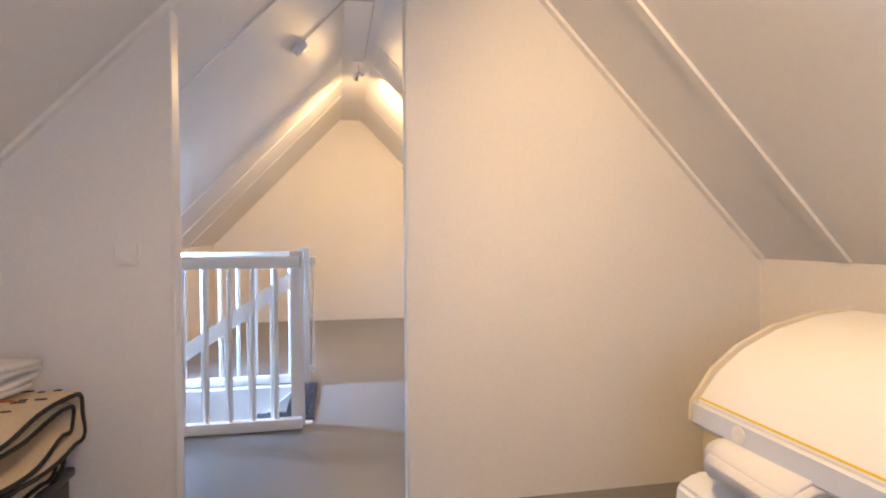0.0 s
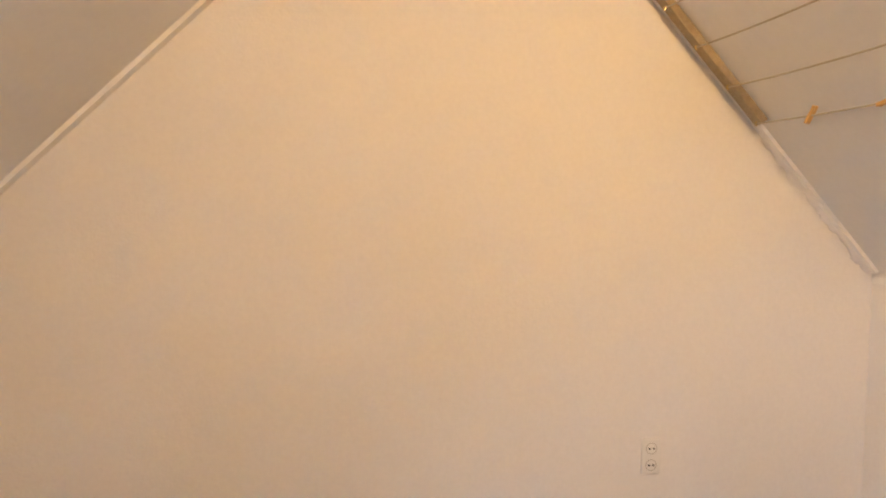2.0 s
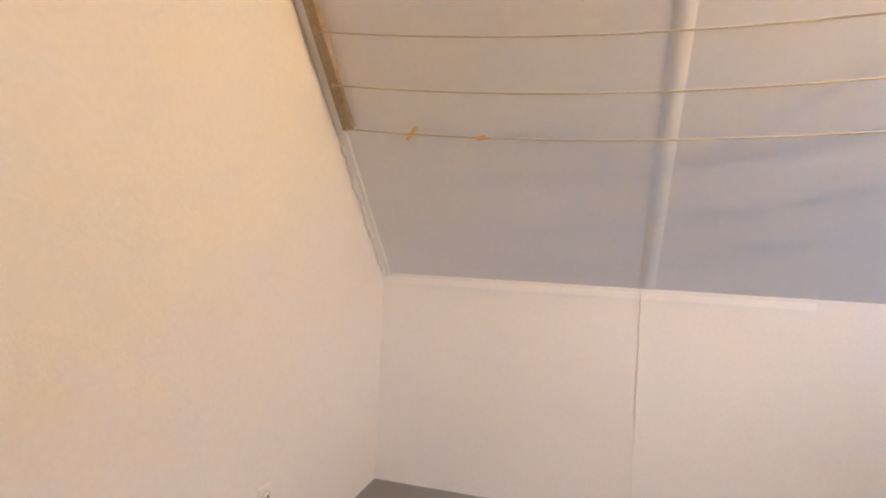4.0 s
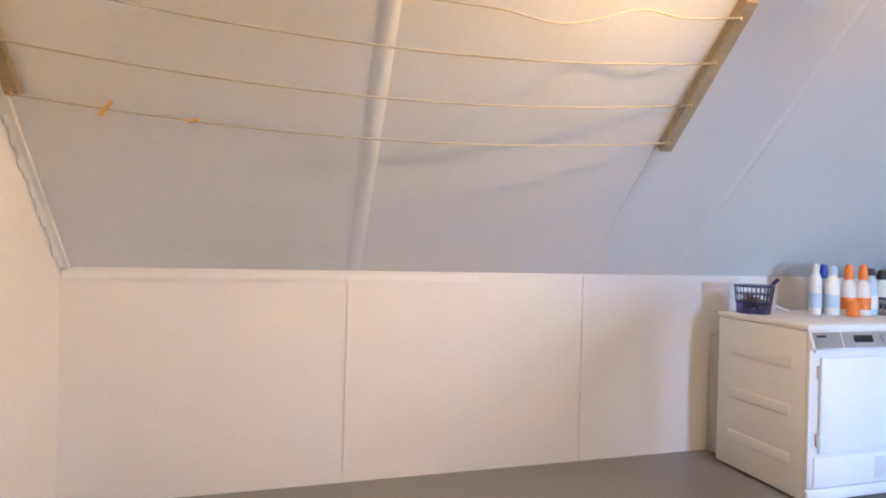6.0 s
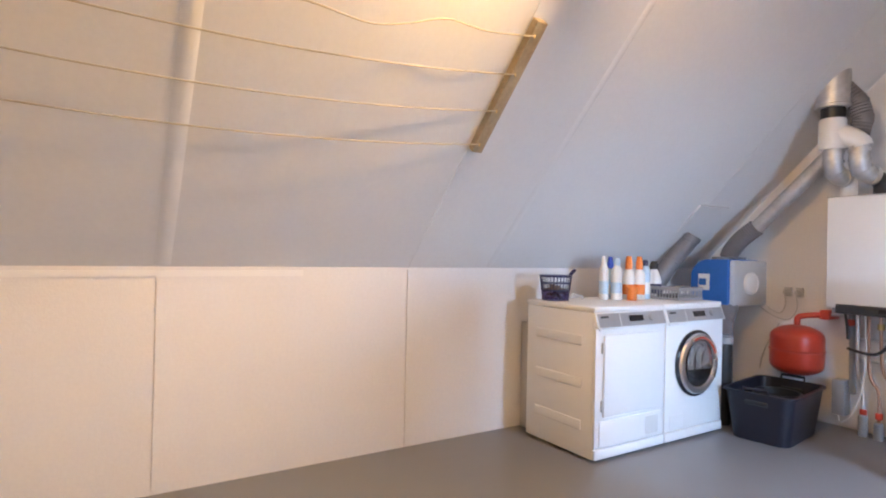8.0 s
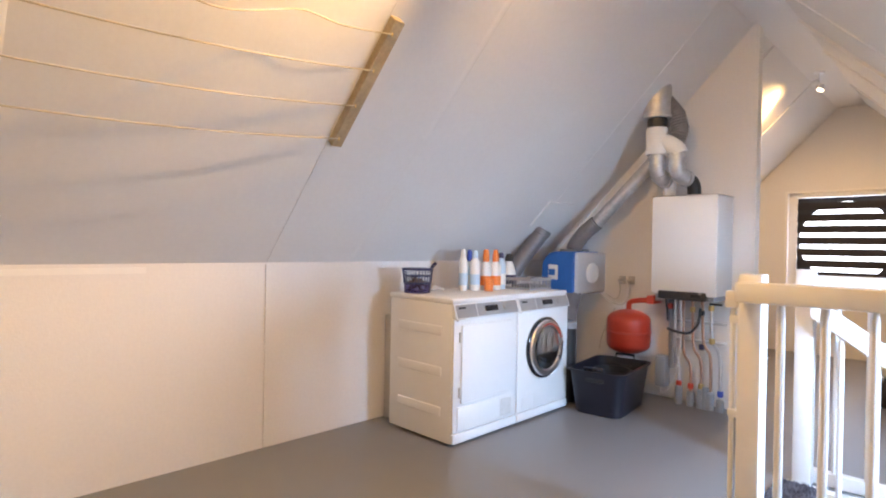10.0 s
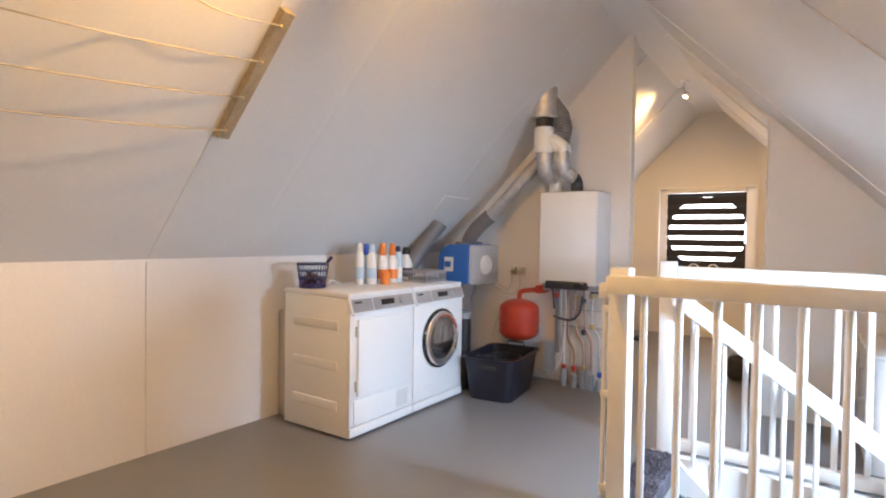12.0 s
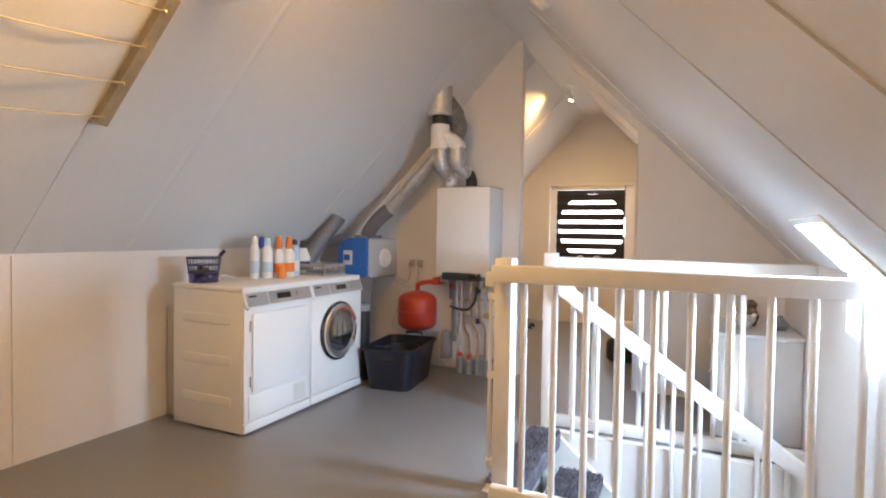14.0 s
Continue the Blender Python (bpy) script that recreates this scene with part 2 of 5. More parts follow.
def part(name, bm, mat, parent, label="", angle=35):
    ob = new(name, finish(bm, name, mat, angle))
    ob.parent = parent
    ob.matrix_parent_inverse = BASE.get(parent.name, Matrix())
    return tagged(ob, label)


def shared(name, mesh, at, parent, label=""):
    ob = new(name, mesh)
    ob.parent = parent
    ob.matrix_parent_inverse = BASE.get(parent.name, Matrix())
    ob.matrix_basis = at if isinstance(at, Matrix) else Matrix.Translation(at)
    return tagged(ob, label)


def solo(name, bm, mat, label, category, group="", angle=35):
    return tagged(new(name, finish(bm, name, mat, angle)), label, category, group)


def boxes(*specs, bevel=0.0):
    bm = bmesh.new()
    for s in specs:
        box(bm, *s, bevel=bevel)
    return bm


# ---- the attic: plan
XW = 1.80          # knee walls
KNEE = 1.045       # height of the knee walls
RX, RZ = 0.125, 2.775   # ridge board
YN, YS = 5.36, -3.10    # gables
SLOPE = (RZ - KNEE) / (XW - RX)
SY0, SY1, SX0, SX1 = 1.145, 1.985, -1.80, -0.42   # stairwell


def roof_z(x):
    return KNEE + (XW - abs(x)) * SLOPE


def roof_place(sign):
    """Slope coordinates: u up the slope from the knee, y along, w out of the room."""
    a = math.atan(SLOPE)

    def place(u, y, w):
        return Vector((sign * (XW - u * math.cos(a) + w * math.sin(a)), y, KNEE + u * math.sin(a) + w * math.cos(a)))
    return place


def roof_box(bm, sign, u0, u1, y0, y1, w0, w1):
    p = roof_place(sign)
    prism(bm, [(u0, y0), (u1, y0), (u1, y1), (u0, y1)], lambda u, y, w: p(u, y, w0 + w), w1 - w0)


U_TOP = math.hypot(XW - RX, RZ - KNEE)

# floor with the stair opening
structure("floor", boxes((-2.15, 2.15, YS - 0.2, SY0 - 0.062, -0.24, 0), (-2.15, 2.15, SY1 + 0.062, YN + 0.2, -0.24, 0),
                         (SX1 + 0.062, 2.15, SY0 - 0.062, SY1 + 0.062, -0.24, 0)), FLOOR,
          "smooth grey vinyl floor of the attic")
# gables
gable = [(-2.3, -0.24), (2.3, -0.24), (2.3, 1.2), (0.4, 3.1), (-0.4, 3.1), (-2.3, 1.2)]
bm = bmesh.new()
prism(bm, gable, lambda u, v, w: Vector((u, YN + w, v)), 0.15)
structure("wall_north", bm, WALL, "white painted gable wall")
WX0, WX1, WZ0, WZ1 = -0.51, 0.60, 0.72, 1.855
bm = bmesh.new()
prism(bm, [(-2.3, -0.24), (2.3, -0.24), (2.3, WZ0), (-2.3, WZ0)], lambda u, v, w: Vector((u, YS - w, v)), 0.18)
prism(bm, [(-2.3, WZ1), (2.3, WZ1), (0.4, 3.1), (-0.4, 3.1)], lambda u, v, w: Vector((u, YS - w, v)), 0.18)
box(bm, -2.3, WX0, YS - 0.18, YS, WZ0, WZ1)
box(bm, WX1, 2.3, YS - 0.18, YS, WZ0, WZ1)
structure("wall_south", bm, WALL, "white painted gable wall with a window")
# knee walls; the western one is lower under the roof window
SKY0, SKY1, SKYZ = 1.65, 2.19, 1.24
structure("wall_east", boxes((XW, 2.15, YS - 0.18, YN + 0.15, -0.24, KNEE + 0.01)), WALL, "white painted knee wall of boards")
structure("wall_west", boxes((-2.15, -XW, YS - 0.18, SKY0 - 0.006, -0.24, KNEE + 0.01), (-2.15, -XW, SKY1 + 0.006, YN + 0.15, -0.24, KNEE + 0.01),
                             (-2.15, -XW, SKY0 - 0.006, SKY1 + 0.006, -0.24, 0.80), (-2.30, -1.955, SKY0 - 0.02, SKY1 + 0.02, 0.60, 0.915)), WALL, "white painted knee wall of boards")
# roof slopes and ridge board
bm = bmesh.new()
roof_box(bm, 1, -0.2, U_TOP + 0.02, YS, YN, 0, 0.14)
structure("ceiling_east", bm, ROOF, "white painted sloping roof boards")
usky = (SKYZ - KNEE) / math.sin(math.atan(SLOPE))
bm = bmesh.new()
roof_box(bm, -1, -0.2, U_TOP + 0.02, YS, SKY0, 0, 0.14)
roof_box(bm, -1, -0.2, U_TOP + 0.02, SKY1, YN, 0, 0.14)
roof_box(bm, -1, usky, U_TOP + 0.02, SKY0, SKY1, 0, 0.14)
structure("ceiling_west", bm, ROOF, "white painted sloping roof boards with a roof window")
structure("ceiling_ridge", boxes((-0.2, 0.2, YS, YN, RZ - 0.004, RZ + 0.12)), ROOF, "white painted flat ridge board")
# partition with a full-height opening
OX0, OX1 = -0.825, 0.097


def partition(name, outline):
    bm = bmesh.new()
    prism(bm, outline, lambda u, v, w: Vector((u, -0.08 + w, v)), 0.08)
    return structure(name, bm, WALL, "white painted partition wall")


partition("wall_partition_east", [(OX1, 0), (XW, 0), (XW, KNEE), (RX, RZ), (OX1, RZ)])
partition("wall_partition_west", [(-XW, 0), (OX0, 0), (OX0, roof_z(OX0)), (-XW, KNEE)])

# cover strips of the roof boards and the knee wall boards
n = 0
for sign, y, w, h in ((1, 2.822, 0.014, 0.004), (1, YN - 0.018, 0.036, 0.016),
                      (1, 0.62, 0.02, 0.002), (1, -0.098, 0.036, 0.016), (1, -0.54, 0.05, 0.014), (1, -1.85, 0.045, 0.012),
                      (-1, YN - 0.018, 0.036, 0.016), (-1, 4.03, 0.035, 0.004), (-1, 3.37, 0.035, 0.005), (-1, 2.67, 0.022, 0.004),
                      (-1, 0.62, 0.022, 0.006), (-1, -0.098, 0.036, 0.016), (-1, -0.9, 0.045, 0.012), (-1, -2.1, 0.045, 0.012)):
    bm = bmesh.new()
    roof_box(bm, sign, 0.012, U_TOP - 0.01, y - w / 2, y + w / 2, -h, 0.002)
    structure("trim", bm, TRIM if h > 0.0145 else ROOF, "white painted cover strip on the roof boards")
# filled and sanded seams, low ridges across the eastern slope
for y, w, h in ((4.11, 0.080, 0.008), (2.25, 0.055, 0.0045)):
    bm = bmesh.new()
    lip = [(-w / 2, -0.002), (-w / 4, h * 0.72), (0, h), (w / 4, h * 0.72), (w / 2, -0.002)]
    low, high = Vector((XW - 0.010, 0, KNEE + 0.010)), Vector((RX + 0.03, 0, RZ - 0.03))
    out = Vector((-1, 0, -1)).normalized()
    ends = [[bm.verts.new(c + out * v + Vector((0, y + u, 0))) for u, v in lip] for c in (low, high)]
    for i in range(4):
        bm.faces.new((ends[0][i], ends[0][i + 1], ends[1][i + 1], ends[1][i]))
    bm.faces.new(ends[0])
    bm.faces.new(ends[1][::-1])
    bmesh.ops.recalc_face_normals(bm, faces=bm.faces[:])
    structure("trim", bm, ROOF, "white filled seam of the roof boards")
for y, w, h in ((4.11, 0.045, 0.006), (2.822, 0.024, 0.010), (0.62, 0.03, 0.006), (-0.70, 0.03, 0.006)):
    structure("trim", boxes((XW - h, XW + 0.002, y - w / 2, y + w / 2, 0.004, KNEE - 0.012)), WALL, "white painted cover strip on the knee wall")
for y in (4.0, 3.0, -1.2):
    structure("trim", boxes((-XW - 0.002, -XW + 0.008, y - 0.02, y + 0.02, 0.004, KNEE - 0.012)), TRIM, "white painted cover strip on the knee wall")
structure("trim", boxes((XW - 0.007, XW + 0.002, 3.45, YN - 0.003, KNEE - 0.046, KNEE - 0.018)), TRIM, "white strip along the top of the knee wall")
for x in (-RX - 0.01, RX + 0.01):
    structure("trim", boxes((x - 0.007, x + 0.007, YS + 0.01, YN - 0.003, RZ - 0.010, RZ - 0.002)), ROOF, "thin white strip beside the ridge board")
# ragged sealant where the eastern slope meets the northern gable
bm = bmesh.new()
rnd = random.Random(21)
place = roof_place(1)
low = []
for i in range(56):
    u = 0.02 + i * 0.0135
    drop = 0.008 + 0.007 * math.sin(i * 0.9) * math.sin(i * 0.23) + rnd.uniform(0, 0.006) + (0.014 if i % 17 in (5, 6, 7) else 0)
    low.append((u, drop))
front = [(bm.verts.new(place(u, YN - 0.020, -0.015)), bm.verts.new(place(u, YN - 0.012, -0.016 - d * 0.55)), bm.verts.new(place(u, YN - 0.004 - rnd.uniform(0, 0.004), -0.016 - d))) for u, d in low]
back = [bm.verts.new(place(u, YN - 0.0005, -0.014 - d)) for u, d in low]
for k in range(55):
    for q in range(2):
        bm.faces.new((front[k][q], front[k + 1][q], front[k + 1][q + 1], front[k][q + 1]))
    bm.faces.new((front[k][2], front[k + 1][2], back[k + 1], back[k]))
structure("trim", bm, WALL, "ragged white sealant along the roof edge", 60)
# edge strips of the partition opening
structure("trim", boxes((OX1 - 0.008, OX1 - 0.002, -0.086, 0.006, 0.003, RZ - 0.02)), TRIM, "white edge strip of the opening")
structure("trim", boxes((OX0 + 0.002, OX0 + 0.008, -0.086, 0.006, 0.003, roof_z(OX0) - 0.012)), TRIM, "white edge strip of the opening")

# ---- windows
def window(name, label, x0, x1, z0, z1, y, cx, cz, r):
    """A round pane in a dark panel that fills the rectangular opening."""
    ob = thing(name, (0, y, z0), label, "window")
    ob["kind"] = "structure"
    n = 64
    bm = bmesh.new()
    rings = []
    for dy, outer in ((0.03, True), (0.03, False), (-0.03, False), (-0.03, True)):
        ring = []
        for k in range(n):
            c, q = math.cos(2 * math.pi * k / n), math.sin(2 * math.pi * k / n)
            if outer:
                far = min(((x1 if c > 0 else x0) - cx) / c if abs(c) > 1e-6 else 9, ((z1 if q > 0 else z0) - cz) / q if abs(q) > 1e-6 else 9)
            else:
                far = r
            ring.append(bm.verts.new((cx + c * far, y + dy, cz + q * far)))
        rings.append(ring)
    for p, q in zip(rings, rings[1:] + rings[:1]):
        for k in range(n):
            bm.faces.new((p[k], p[(k + 1) % n], q[(k + 1) % n], q[k]))
    bmesh.ops.recalc_face_normals(bm, faces=bm.faces[:])
    part("window_frame", bm, BLACK, ob, "dark panel with a round opening")
    bm = bmesh.new()
    lathe(bm, [(0.0005, -0.006), (r + 0.006, -0.006), (r + 0.006, 0.006), (0.0005, 0.006)], 64,
          Matrix.Translation((cx, y, cz)) @ Matrix.Rotation(radians(90), 4, "X"))
    pane = part("pane", bm, GLASS, ob, "clear round glass pane")
    pane.visible_shadow = False
    part("window_sill", boxes((x0 - 0.02, x1 + 0.02, y + 0.035, y + 0.17, z0 - 0.03, z0 + 0.004), bevel=0.004), TRIM, ob, "white window sill")
    return ob


window("window_1", "round gable window in a dark frame behind a blind", WX0 + 0.003, WX1 - 0.003, WZ0 + 0.003, WZ1 - 0.003, YS - 0.13, 0.045, 1.292, 0.452)
# casing round the gable window, inside
structure("trim", boxes((WX0 - 0.015, WX0 + 0.012, YS - 0.05, YS + 0.012, WZ0, WZ1 + 0.015), (WX1 - 0.012, WX1 + 0.015, YS - 0.05, YS + 0.012, WZ0, WZ1 + 0.015),
                        (WX0 + 0.012, WX1 - 0.012, YS - 0.05, YS + 0.012, WZ1 - 0.012, WZ1 + 0.015)), TRIM, "painted window casing")
structure("trim", boxes((WX0 + 0.004, -0.398, YS - 0.094, YS - 0.062, WZ0 + 0.006, WZ1 - 0.004), (0.505, WX1 - 0.004, YS - 0.094, YS - 0.062, WZ0 + 0.006, WZ1 - 0.004)), TRIM, "painted lining beside the blind")

blind = thing("roller_blind", (0.016, YS - 0.03, 0.80), "dark striped day-and-night roller blind, lowered over the window", "blind")
part("cassette", boxes((-0.395, 0.502, YS - 0.07, YS - 0.005, 1.785, 1.845), bevel=0.008), TRIM, blind, "pale blind cassette")
slat_mesh = finish(boxes((-0.390, 0.497, -0.002, 0.002, -0.0415, 0.0415)), "blind_band", BLIND_DARK)
for i in range(8):
    shared("blind_band", slat_mesh, (0, YS - 0.035, 1.688 - i * 0.131), blind)
part("bottom_bar", boxes((-0.392, 0.499, YS - 0.045, YS - 0.025, 0.735, 0.76), bevel=0.004), BLACK, blind, "dark bottom bar")
rings = thing("ring_ornament", (0.05, YS + 0.015, WZ0 + 0.008), "two white rings on a bar standing on the window sill", "ornament")
part("bar", boxes((-0.12, 0.22, YS + 0.003, YS + 0.027, WZ0 + 0.009, WZ0 + 0.025), bevel=0.003), TRIM, rings)
for x in (-0.06, 0.158):
    bm = bmesh.new()
    tube(bm, [(x + 0.055 * math.cos(k * math.pi / 16), YS + 0.015, 0.845 + 0.055 * math.sin(k * math.pi / 16)) for k in range(33)], 0.008, 10)
    tube(bm, [(x, YS + 0.015, WZ0 + 0.02), (x, YS + 0.015, 0.79)], 0.007, 10)
    part("ring", bm, TRIM, rings)

# roof window in the western slope
rw = thing("window_2", (-1.8, (SKY0 + SKY1) / 2, 1.0), "white framed roof window set deep in the slope", "window")
rw["kind"] = "structure"
bm = bmesh.new()
for u0, u1, y0, y1 in ((-0.20, -0.15, SKY0, SKY1), (usky - 0.05, usky, SKY0, SKY1), (-0.15, usky - 0.05, SKY0, SKY0 + 0.045), (-0.15, usky - 0.05, SKY1 - 0.045, SKY1)):
    roof_box(bm, -1, u0, u1, y0, y1, 0.145, 0.19)
part("window_frame", bm, TRIM, rw, "white roof window frame")
bm = bmesh.new()
roof_box(bm, -1, -0.16, usky - 0.04, SKY0 + 0.03, SKY1 - 0.03, 0.16, 0.168)
part("pane", bm, GLASS, rw, "clear glass pane").visible_shadow = False
bm = bmesh.new()
for u0, u1, y0, y1 in ((usky, usky + 0.03, SKY0 - 0.03, SKY1 + 0.03), (0.01, usky, SKY0 - 0.03, SKY0), (0.01, usky, SKY1, SKY1 + 0.03)):
    roof_box(bm, -1, u0, u1, y0, y1, -0.008, 0.002)
structure("trim", bm, TRIM, "white casing round the roof window")

# ground far below and horizon outside
ground = bmesh.new()
bmesh.ops.create_grid(ground, x_segments=2, y_segments=2, size=900)
for v in ground.verts:
    v.co.z = -5.6
GRASS = material("far_ground", (0.10, 0.11, 0.08), 0.95, vary=0.2, grain=2, blotch=0.05, bump=0)
structure("ground", ground, GRASS, "ground far below the house")

# pale overcast distance all round
HAZE = glowing("pale_distance", (0.92, 0.96, 1.0), 2.2)
bm = bmesh.new()
ring = [(70 * math.cos(2 * math.pi * k / 48), 70 * math.sin(2 * math.pi * k / 48)) for k in range(48)]
low = [bm.verts.new((x, y, -5.6)) for x, y in ring]
high = [bm.verts.new((x, y, 16.0)) for x, y in ring]
for k in range(48):
    bm.faces.new((low[k], low[(k + 1) % 48], high[(k + 1) % 48], high[k]))
structure("backdrop", bm, HAZE, "pale hazy distance outside the windows")

# ---- stairs
structure("wall_stairwell_south", boxes((SX0 - 0.002, SX1 + 0.06, SY0 - 0.06, SY0, -2.75, 0.001)), WALL, "white stairwell wall")
structure("wall_stairwell_north", boxes((SX0 - 0.002, SX1 + 0.06, SY1, SY1 + 0.06, -2.75, 0.001)), WALL, "white stairwell wall")
structure("wall_stairwell_west", boxes((SX0 - 0.42, SX0 - 0.02, SY0, SY1, -2.75, -0.245)), WALL, "white stairwell wall")
structure("wall_stairwell_east", boxes((SX1, SX1 + 0.06, SY0, SY1, -2.75, 0.001)), WALL, "white stairwell wall")
structure("floor_below", boxes((SX0 - 0.42, SX1 + 0.06, SY0 - 0.06, SY1 + 0.06, -2.85, -2.75)), FLOOR, "floor of the storey below")

stairs = thing("stairs", (-1.0, 1.56, -2.74), "white wooden stairs with dark shaggy carpet treads going down", "stairs")
bm = bmesh.new()
box(bm, SX1 - 0.10, SX1 + 0.068, SY0 + 0.012, SY1 - 0.012, 0.003, 0.022, bevel=0.008)
box(bm, SX1 - 0.115, SX1 - 0.06, SY0 + 0.012, SY1 - 0.012, -0.075, 0.020, bevel=0.012)
part("top_carpet", bm, CARPET, stairs, "dark grey shaggy carpet over the top edge", 60)
def tufts(x0, x1, y0, y1, z, count, seed):
    """Loose carpet tufts standing on a flat piece."""
    rnd = random.Random(seed)
    bm = bmesh.new()
    for _ in range(count):
        x, y, h, r = rnd.uniform(x0, x1), rnd.uniform(y0, y1), rnd.uniform(0.010, 0.022), rnd.uniform(0.003, 0.0055)
        top = bm.verts.new((x + rnd.uniform(-0.009, 0.009), y + rnd.uniform(-0.009, 0.009), z + h))
        foot = [bm.verts.new((x + r * math.cos(k * 2.094 + x * 90), y + r * math.sin(k * 2.094 + x * 90), z - 0.003)) for k in range(3)]
        for k in range(3):
            bm.faces.new((foot[k], foot[(k + 1) % 3], top))
        bm.faces.new(foot[::-1])
    return bm


pile = part("shag", tufts(SX1 - 0.11, SX1 + 0.066, SY0 + 0.015, SY1 - 0.015, 0.020, 1500, 3), CARPET, stairs, "dark grey shaggy carpet tufts", 80)
pile["kind"] = "stuff"
pile_mesh = finish(tufts(-0.134, 0.108, 0.075, SY1 - SY0 - 0.075, 0.014, 1500, 8), "shag", CARPET, 80)
tread_mesh = finish(boxes((-0.13, 0.13, 0.045, SY1 - SY0 - 0.045, -0.035, 0), bevel=0.01), "tread", RAIL)
mat_mesh = finish(boxes((-0.137, 0.11, 0.07, SY1 - SY0 - 0.07, -0.05, 0.016), bevel=0.012), "carpet_tread", CARPET, 60)
for i in range(1, 7):
    at = (SX1 - 0.02 - i * 0.215, SY0, -i * 0.186)
    tread = shared("tread", tread_mesh, at, stairs)
    cm = shared("carpet", mat_mesh, (0, 0, 0), tread, "dark grey shaggy carpet")
    tagged(shared("shag", pile_mesh, (0, 0, 0), tread, "dark grey shaggy carpet tufts"), kind="stuff")
for y0, y1 in ((SY0 + 0.003, SY0 + 0.045), (SY1 - 0.045, SY1 - 0.003)):
    bm = bmesh.new()
    prism(bm, [(SX1 - 0.02, 0.0), (SX1 - 0.02, -0.32), (SX0 + 0.0, -1.48), (SX0 + 0.0, -1.12), (SX1 - 0.10, 0.0)],
          lambda u, v, w: Vector((u, y0 + w, v)), y1 - y0)
    part("stringer", bm, RAIL, stairs, "white stair stringer")


def round_baluster(height, r=0.0145):
    bm = bmesh.new()
    lathe(bm, [(r * 0.8, 0), (r, 0.03), (r, height - 0.03), (r * 0.8, height)], 10)
    return finish(bm, "baluster", RAIL)


def balustrade(name, label, y0, y1, rail_y, post_x, balusters, end_post):
    """Post at y0..y1; rail, balusters and bottom rail run past its outer side at rail_y."""
    ym = (rail_y[0] + rail_y[1]) / 2
    ob = thing(name, (-1.1, ym, 0), label, "balustrade")
    part("post", boxes((post_x - 0.080, post_x, y0, y1, 0.003, 1.072), bevel=0.006), RAIL, ob)
    part("handrail", boxes((-XW + 0.002, post_x - 0.012, rail_y[0], rail_y[1], 0.972, 1.044), bevel=0.007), RAIL, ob)
    part("bottom_rail", boxes((-XW + 0.004, post_x - 0.012, ym - 0.028, ym + 0.028, 0.003, 0.068), bevel=0.006), RAIL, ob)
    if end_post:
        part("end_post", boxes((-XW + 0.003, -XW + 0.030, ym - 0.022, ym + 0.022, 0.07, 0.970), bevel=0.004), RAIL, ob)
    mesh = round_baluster(0.915)
    for x in balusters:
        shared("baluster", mesh, (x, ym, 0.06), ob)
    return ob


south_rail = balustrade("balustrade", "white painted stair balustrade with round balusters", 1.06, 1.13, (0.985, 1.057), -0.40,
                        [-0.560 - 0.1305 * i for i in range(9)], True)
north_rail = balustrade("balustrade", "white painted stair balustrade with round balusters", 1.972, 2.06, (2.063, 2.150), -0.412,
                        [-0.565 - 0.1305 * i for i in range(9)] + [-1.752], False)

# the flight's own sloping rail
flight = thing("stair_handrail", (-1.1, 1.18, -0.9), "white sloping stair handrail on thin balusters", "handrail")
slope_k = 0.70


def rail_line(x):
    return 0.915 + (x + 0.523) * slope_k


bm = bmesh.new()
prism(bm, [(-0.475, rail_line(-0.475)), (-0.475, rail_line(-0.475) - 0.105), (-1.795, rail_line(-1.795) - 0.105), (-1.795, rail_line(-1.795))],
      lambda u, v, w: Vector((u, 1.147 + w, v)), 0.042)
bmesh.ops.bevel(bm, geom=bm.edges[:], offset=0.006, segments=2, affect="EDGES")
part("handrail", bm, RAIL, flight)
fb = round_baluster(0.80, 0.0125)
for i in range(9):
    x = -0.60 - i * 0.135
    shared("baluster", fb, (x, 1.168, rail_line(x) - 0.10 - 0.78), flight)

# gate fittings on the northern post
gate = thing("stair_gate_fitting", (-0.39, 2.02, 0.1), "white stair gate hinge bar on the balustrade post", "gate fitting")
part("hinge_block", boxes((-0.406, -0.362, 1.99, 2.05, 0.94, 1.005), bevel=0.006), RAIL, gate)
bm = bmesh.new()
tube(bm, [(-0.384, 2.02, 0.10), (-0.384, 2.02, 0.95)], 0.009, 10)
part("bar", bm, RAIL, gate)
for z in (0.12, 0.52, 0.88):
    part("bracket", boxes((-0.407, -0.374, 2.005, 2.035, z, z + 0.03), bevel=0.004), RAIL, gate)

# ---- washing line
airer = thing("washing_line", (1.0, 4.0, 1.6), "four sagging washing lines between two wooden battens on the roof slope", "washing line")
a = math.atan(SLOPE)
for y0, y1, x0, x1 in ((YN - 0.082, YN - 0.038, 0.742, 1.213), (2.770, 2.828, 0.742, 1.205)):
    bm = bmesh.new()
    ua, ub = (XW - x1) / math.cos(a), (XW - x0) / math.cos(a)
    roof_box(bm, 1, ua, ub, y0, y1, -0.034 if y0 > 4 else -0.046, -0.001)
    bmesh.ops.bevel(bm, geom=bm.edges[:], offset=0.003, segments=1, affect="EDGES")
    part("batten", bm, WOOD, airer, "worn brown wooden batten")
place_e = roof_place(1)
ENDS = ((0.785, 0.800), (0.910, 0.935), (1.040, 1.075), (1.170, 1.205))
lowest = []
